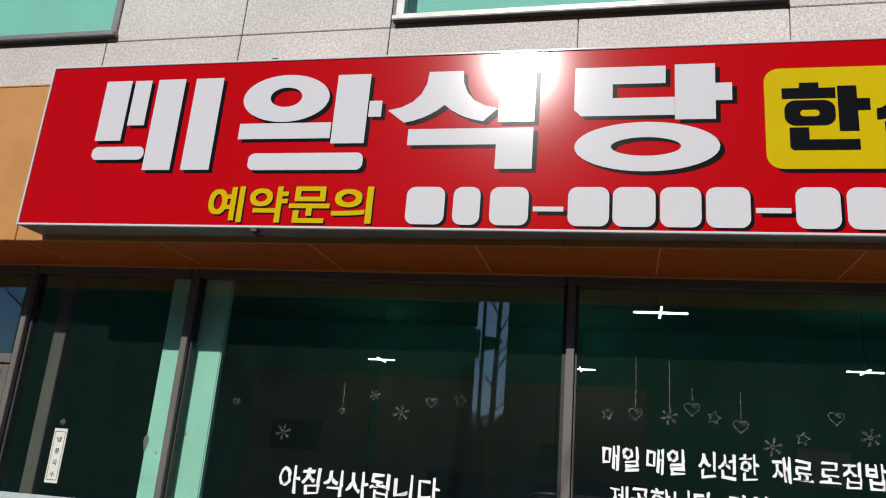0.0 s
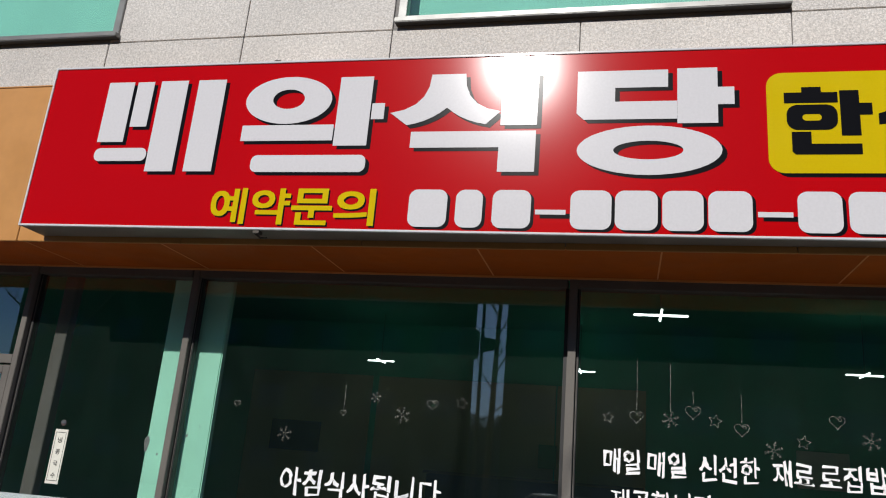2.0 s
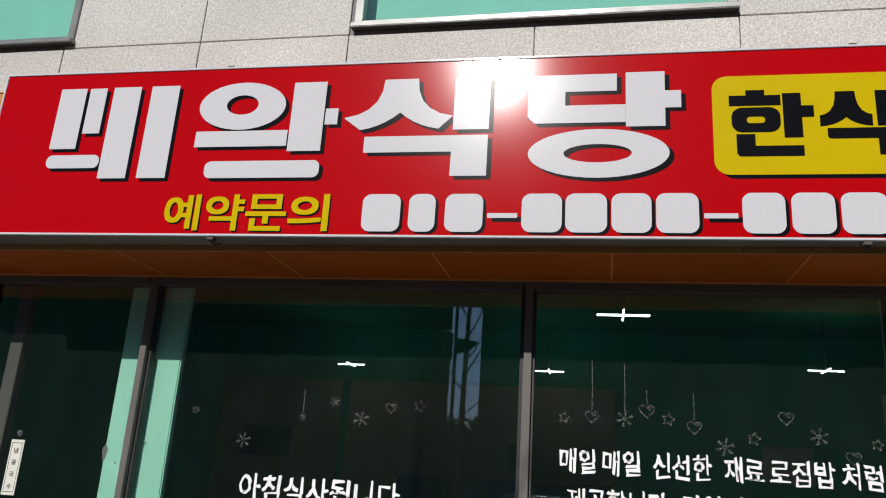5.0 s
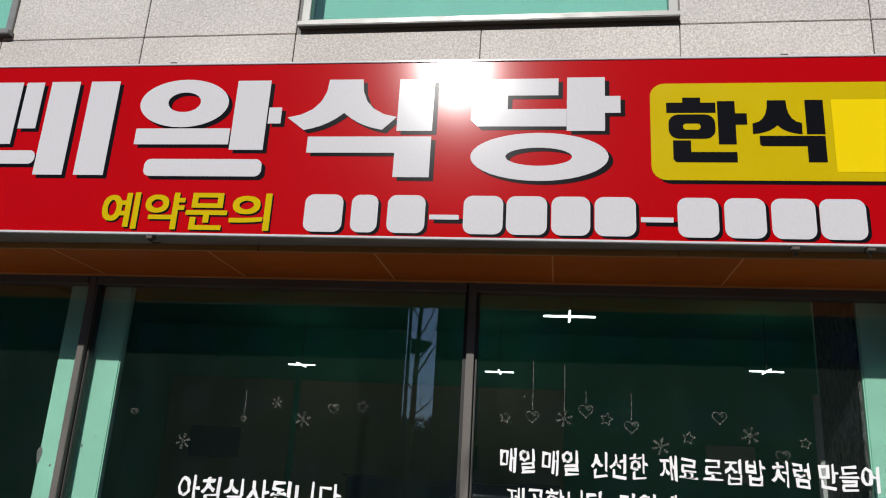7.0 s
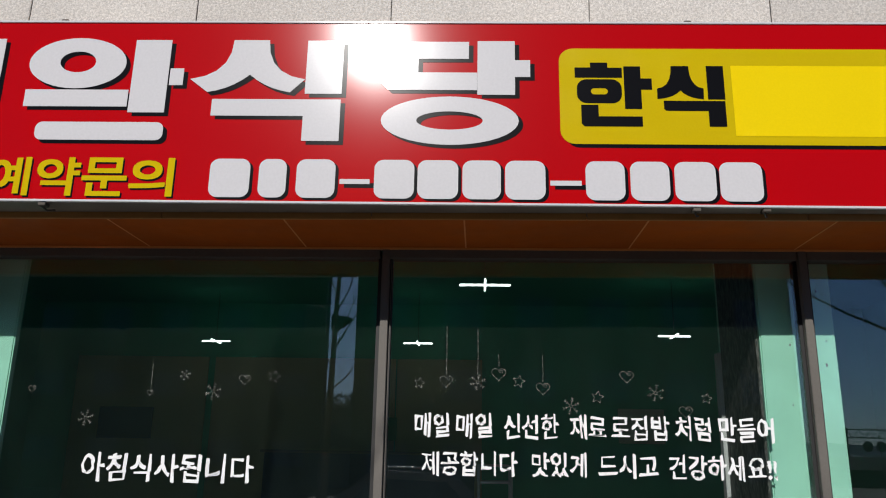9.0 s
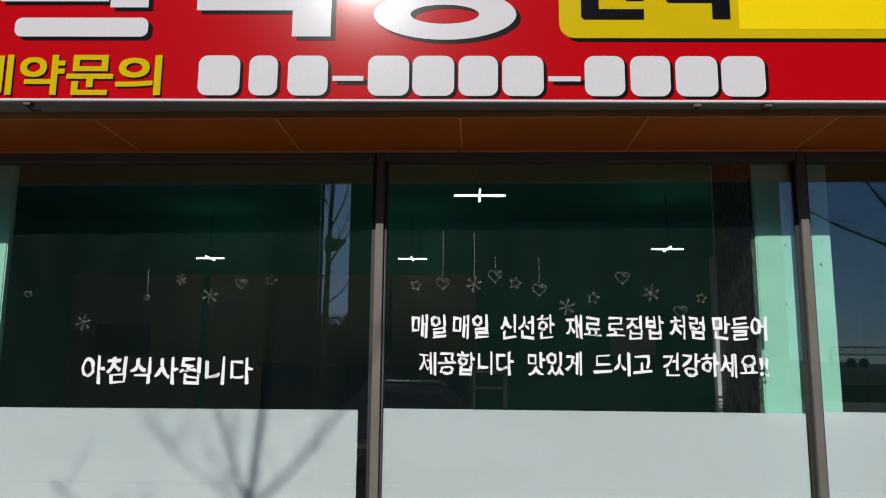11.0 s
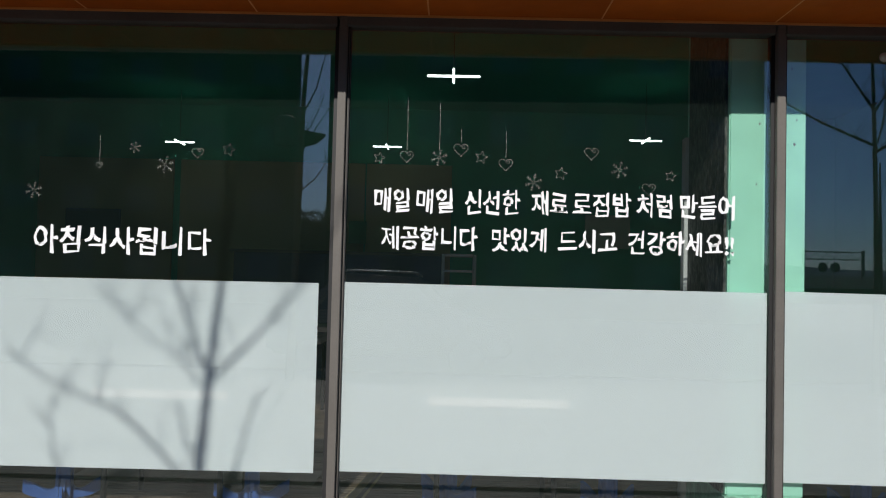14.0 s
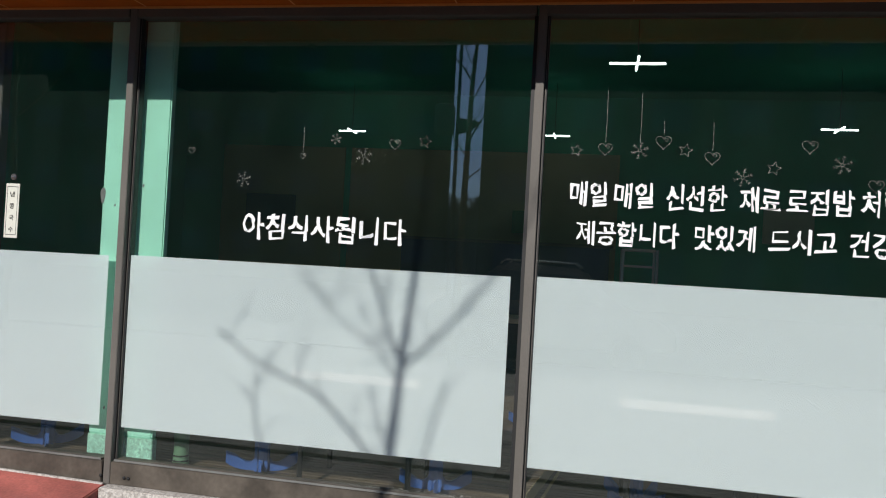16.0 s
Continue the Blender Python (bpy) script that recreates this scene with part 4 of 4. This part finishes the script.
def street_tree(base_xy, stem, limbs, seed, label, girth=0.058, twigs=6):
    g = group_of("street_tree", label, "tree", (0, 0, 0), "street trees")
    rnd = random.Random(seed)
    bm = bmesh.new()
    n = len(stem)
    tube(bm, [(base_xy[0], base_xy[1], -0.2)] + stem, [0.07] + [girth * (1 - 0.68 * k / n) for k in range(n)], 12)
    part("trunk", bm, "bark", g)
    crown = bmesh.new()
    for pts, r in limbs:
        m = len(pts)
        tube(crown, pts, [r * (1 - 0.75 * k / (m - 1)) + 0.003 for k in range(m)], 8)
        for p, q in zip(pts, pts[1:]):
            for _ in range(twigs):
                f = rnd.random()
                s = Vector(p).lerp(Vector(q), f)
                d = Vector((rnd.uniform(-0.7, 0.7), rnd.uniform(-0.7, 0.7), rnd.uniform(0.3, 1.0))).normalized() * rnd.uniform(0.15, 0.4)
                mid = s + d * 0.5 + Vector((rnd.uniform(-1, 1), rnd.uniform(-1, 1), 0)) * 0.03
                tube(crown, (s, mid, s + d), (0.005, 0.0035, 0.0015), 5)
                tube(crown, (mid, mid + Vector((d.y, -d.x, abs(d.z) * 0.7)) * 0.5), (0.003, 0.0012), 4)
    part("crown", crown, "bark", g, "bare limbs and twigs")
    return g


stem = shade_line([(-0.805, 0.0), (-0.786, 0.368), (-0.766, 0.646), (-0.746, 0.923), (-0.720, 1.201), (-0.689, 1.479), (-0.66, 1.9), (-0.66, 2.5)])
limbs = [(shade_line([(-0.746, 0.88), (-0.64, 0.98), (-0.543, 1.077), (-0.380, 1.26), (-0.219, 1.456), (-0.02, 1.75), (0.10, 2.1)], -0.05), 0.0125),
         (shade_line([(-0.748, 0.90), (-0.827, 1.090), (-0.90, 1.27), (-0.957, 1.464), (-1.02, 1.9), (-1.05, 2.3)], 0.05), 0.010),
         (shade_line([(-0.755, 0.80), (-0.90, 0.98), (-1.082, 1.106), (-1.25, 1.24), (-1.397, 1.403), (-1.62, 1.7)], -0.25), 0.003),
         (shade_line([(-0.800, 0.10), (-0.967, 0.384), (-1.14, 0.56), (-1.317, 0.701), (-1.55, 0.79), (-1.746, 0.879), (-1.970, 1.042)], 0.08), 0.010),
         (shade_line([(-1.60, 0.30), (-1.657, 0.385), (-1.692, 0.632), (-1.66, 0.80)], 0.1), 0.005),
         (shade_line([(-0.79, 0.34), (-0.88, 0.52), (-0.93, 0.70)], 0.1), 0.004)]
tx = -0.80 + SX * TS
limbs += [([(tx - 0.03, -TS, 2.75), (tx + 0.2, -TS, 2.95), (tx + 0.42, -TS + 0.1, 3.25)], 0.010),
          ([(tx - 0.02, -TS, 3.35), (tx + 0.18, -TS - 0.1, 3.75), (tx + 0.5, -TS - 0.1, 4.25)], 0.012),
          ([(tx - 0.02, -TS, 3.1), (tx - 0.25, -TS, 3.4), (tx - 0.4, -TS, 3.9)], 0.010),
          ([(tx - 0.02, -TS, 3.6), (tx + 0.12, -TS, 3.75), (tx + 0.3, -TS, 4.2)], 0.009),
          ([(tx, -TS, 3.95), (tx + 0.2, -TS + 0.1, 4.3), (tx + 0.35, -TS + 0.1, 4.9)], 0.010)]
street_tree((-0.81 + SX * TS - 0.08, -TS), stem, limbs, 3, "slim bare street tree with forked limbs", 0.034, 2)


def mirror_line(pts, eye=(0.781, -4.667, 1.57), dy=0.0):
    """Points of a limb from where it is mirrored in the glass."""
    f = TS / -eye[1]
    return [(x + f * (x - eye[0]), -TS + dy * k, z + f * (z - eye[2])) for k, (x, z) in enumerate(pts)]


stem2 = mirror_line([(3.285, 1.2), (3.285, 1.529), (3.280, 1.958), (3.270, 2.374), (3.262, 2.65), (3.253, 2.905), (3.24, 3.3)])
limbs2 = [(mirror_line([(3.270, 2.36), (3.40, 2.44), (3.557, 2.551), (3.72, 2.72), (3.870, 2.863), (4.1, 3.15)], dy=0.05), 0.022),
          (mirror_line([(3.270, 2.40), (3.12, 2.47), (2.969, 2.542), (2.82, 2.63), (2.689, 2.711), (2.5, 2.9)], dy=-0.05), 0.022),
          (mirror_line([(3.262, 2.62), (3.16, 2.74), (3.063, 2.858), (2.95, 3.0)], dy=0.06), 0.018),
          (mirror_line([(3.266, 2.60), (3.33, 2.72), (3.36, 2.86), (3.37, 3.0)], dy=0.04), 0.016),
          (mirror_line([(3.285, 2.42), (3.33, 2.55), (3.35, 2.72), (3.34, 2.88)], dy=-0.04), 0.012),
          (mirror_line([(3.31, 1.25), (3.31, 1.6), (3.305, 2.0), (3.30, 2.3)], dy=0.0), 0.032)]
t2 = street_tree((stem2[0][0], -TS), stem2, limbs2, 8, "slim bare street tree with two wide limbs", 0.046)
copy_thing(t2, pose(-16.6, 0, 0))
copy_thing(t2, pose(8.6, 0.2, 0))

# ---- across the street, seen in the glass ----


def block(x0, x1, y, depth, h, storeys, label, skew=0.0):
    g = group_of("apartment_block", label, "building", (0, 0, 0), "buildings across the street")
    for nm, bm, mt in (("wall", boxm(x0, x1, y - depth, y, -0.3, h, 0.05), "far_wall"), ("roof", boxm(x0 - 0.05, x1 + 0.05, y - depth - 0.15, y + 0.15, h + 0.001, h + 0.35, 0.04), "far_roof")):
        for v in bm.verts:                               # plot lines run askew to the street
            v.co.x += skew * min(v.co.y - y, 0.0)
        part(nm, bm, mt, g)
    n = int((x1 - x0) / 3.2)
    fl = h / storeys
    for i in range(n):
        for k in range(storeys):
            cx, cz = x0 + (i + 0.5) * (x1 - x0) / n, fl * (k + 0.5)
            wd = part("window", boxm(cx - 0.95, cx + 0.95, y + 0.001, y + 0.06, cz - 0.75, cz + 0.75, 0.01), "far_roof", g)
            part("pane", boxm(cx - 0.85, cx + 0.85, y + 0.061, y + 0.07, cz - 0.65, cz + 0.65), "navy", wd)
    return g


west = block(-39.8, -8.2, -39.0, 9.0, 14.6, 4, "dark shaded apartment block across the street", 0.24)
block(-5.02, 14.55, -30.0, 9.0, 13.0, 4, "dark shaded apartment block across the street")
part("canopy", plate(bmesh.new(), [(-7.9, 8.75), (-7.25, 8.9), (-6.72, 9.4), (-7.9, 9.6)], -39.6, -38.95), "far_roof", west, "dark projecting canopy")
hedge = bmesh.new()
rnd = random.Random(2)
box(hedge, -14, 4, -47.5, -46.2, -0.3, 4.9)
for k in range(420):
    x, z = rnd.uniform(-13, 3), rnd.uniform(4.4, 5.5)
    c = Vector((x, -46 + rnd.uniform(-1, 1), z))
    for q in range(5):
        d = Vector((rnd.uniform(-1, 1), rnd.uniform(-1, 1), rnd.uniform(-0.4, 1))) * 0.45
        tube(hedge, (c, c + d), (0.05, 0.01), 4)
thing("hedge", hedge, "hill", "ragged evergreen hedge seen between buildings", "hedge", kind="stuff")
pole = group_of("utility_pole", "grey utility pole with transformer and wires", "utility pole", (-3.53, -16.0, -0.3))
part("pole", tube(bmesh.new(), ((0, 0, 0), (0, 0, 9.0)), (0.06, 0.04), 14), "far_steel", pole)
part("crossarm", boxm(-0.7, 0.7, -0.06, 0.06, 8.2, 8.32, 0.01), "far_steel", pole)
part("transformer", lathe(bmesh.new(), ((0.05, 5.2), (0.26, 5.22), (0.28, 5.3), (0.28, 5.95), (0.2, 6.02), (0.05, 6.05)), 20, (-0.36, 0, 0)), "far_steel", pole)
for k in (-0.55, 0.0, 0.55):
    wire = [(k + s * 40.0, 0, 8.36 - 0.3 * (1 - (2 * abs(s) - 1) ** 2)) for s in [q / 10 - 1 for q in range(21)]]
    part("wire", tube(bmesh.new(), wire, 0.008, 4), "gasket", pole)
for k, zz in ((0, 4.6), (1, 5.0)):
    wire = [(s * 40.0, 0.1 * k, zz - 0.7 * (1 - (2 * abs(s) - 1) ** 2)) for s in [q / 10 - 1 for q in range(11)]]
    part("wire", tube(bmesh.new(), wire, 0.008, 4), "gasket", pole)


def street_lamp(x, y, h, arm):
    g = group_of("street_lamp", "grey steel street lamp with curved arm", "street lamp", (x, y, -0.3), "street lamps")
    part("pole", tube(bmesh.new(), ((0, 0, 0), (0, 0, h * 0.9), (arm * 0.15, 0, h * 0.98), (arm, 0, h)), (0.09, 0.06, 0.05, 0.04), 10), "far_steel", g)
    part("head", boxm(arm - 0.1, arm + 0.7, -0.12, 0.12, h - 0.06, h + 0.06, 0.03), "far_steel", g)


street_lamp(52.0, -80.0, 8.0, -2.5)
gantry = group_of("road_gantry", "dark lattice gantry over the far road", "gantry", (57.0, -120.0, -0.3))
for x in (0.0, 9.5):
    part("post", boxm(x - 0.2, x + 0.2, -0.2, 0.2, 0, 7.4, 0.02), "far_steel", gantry)
bm = bmesh.new()
for k in range(10):
    x = k * 0.95
    tube(bm, ((x, 0, 5.9), (x + 0.95, 0, 5.9)), 0.09, 5)
    tube(bm, ((x, 0, 7.1), (x + 0.95, 0, 7.1)), 0.09, 5)
    tube(bm, ((x, 0, 5.9 if k % 2 else 7.1), (x + 0.95, 0, 7.1 if k % 2 else 5.9)), 0.06, 5)
part("truss", bm, "far_steel", gantry)
for x in (3.0, 5.0):
    disc = part("signal_disc", lathe(bmesh.new(), ((0.75, 0), (0.8, 0.1), (0.75, 0.2)), 20), "far_roof", gantry)
    disc.matrix_basis = pose(x, 0.3, 4.6, 90)


def shed(x0, x1, y, h, label):
    g = group_of("shed", label, "building", group="low sheds")
    part("wall", boxm(x0, x1, y - 8, y, -0.3, h), "far_wall", g)
    bm = boxm(x0 - 0.4, x1 + 0.4, y - 8.4, y + 0.4, h + 0.001, h + 0.3)
    for v in bm.verts:
        if v.co.z > h + 0.2 and abs(v.co.y - (y - 4)) > 1:
            v.co.y = y - 4 + (v.co.y - y + 4) * 0.4
            v.co.z += 0.9
    part("roof", bm, "far_roof", g)


shed(30, 47, -70, 1.2, "low dark shed beyond the road")
shed(52, 84, -95, 0.9, "long low dark shed beyond the road")
shed(-60, -34, -60, 4.0, "low dark shed beyond the road")
hills = bmesh.new()
for band, (yy, hh) in enumerate(((-1500, 42), (-2300, 95))):
    prev = None
    for k in range(121):
        x = -2400 + 40 * k
        z = hh * (0.55 + 0.45 * noise.noise((x * 0.0016 + 7 * band, band * 3.3, 0))) + 6 * noise.noise((x * 0.012, band, 1))
        cur = [hills.verts.new((x, yy, -0.5)), hills.verts.new((x, yy - 120, z)), hills.verts.new((x, yy - 500, -0.5))]
        if prev:
            hills.faces.new((prev[0], cur[0], cur[1], prev[1]))
            hills.faces.new((prev[1], cur[1], cur[2], prev[2]))
        prev = cur
thing("hills", hills, "hill", "wooded hills on the horizon, haze put into their blue colour", "hills", kind="structure")


def tall_car(x, y, mat, label, high=1.5):
    g = group_of("parked_car", label, "car", (x, y, -0.3))
    prof = [(-2.2, 0.35), (2.2, 0.35), (2.25, 0.62), (2.1, 0.82), (1.2, 0.95), (0.55, 1.42), (-0.9, 1.46), (-1.7, 1.02), (-2.2, 0.95), (-2.28, 0.6)]
    prof = [(px, pz if pz < 0.7 else 0.7 + (pz - 0.7) * high) for px, pz in prof]
    bm = plate(bmesh.new(), prof, -0.85, 0.85)
    bmesh.ops.bevel(bm, geom=list(bm.edges), offset=0.09, segments=5, affect="EDGES", clamp_overlap=True)
    for f in bm.faces:
        f.smooth = True
    part("body", bm, mat, g)
    for sy in (-0.856, 0.85):
        part("side_window", plate(bmesh.new(), [(px, 0.7 + (pz - 0.7) * high) for px, pz in ((-1.35, 1.02), (0.95, 1.0), (0.45, 1.34), (-0.85, 1.37))], sy, sy + 0.006), "navy", g)
    top = 0.7 + 0.76 * high
    # rails added only to catch the sun as a bright streak along the roof
    for sy in (-0.7, 0.7):
        part("roof_rail", tube(bmesh.new(), ((-0.95, sy, top - 0.02), (-0.85, sy, top + 0.05), (0.40, sy, top + 0.04), (0.52, sy, top - 0.04)), 0.022, 10), "steel", g, "steel rail added along the roof for its bright glint")
    for wx in (-1.4, 1.4):
        for wy in (-0.86, 0.68):
            tyre = part("wheel", lathe(bmesh.new(), ((0.2, 0), (0.31, 0.01), (0.325, 0.05), (0.325, 0.15), (0.31, 0.18), (0.2, 0.18)), 24), "tyre", g)
            tyre.matrix_basis = pose(wx, wy + 0.18, 0.325, 90)
            rim = part("rim", lathe(bmesh.new(), ((0.195, -0.004), (0.19, 0.184), (0.05, 0.188)), 20), "far_steel", tyre)


tall_car(-0.40, -10.2, "car_grey", "grey tall parked car with a sunlit roof")
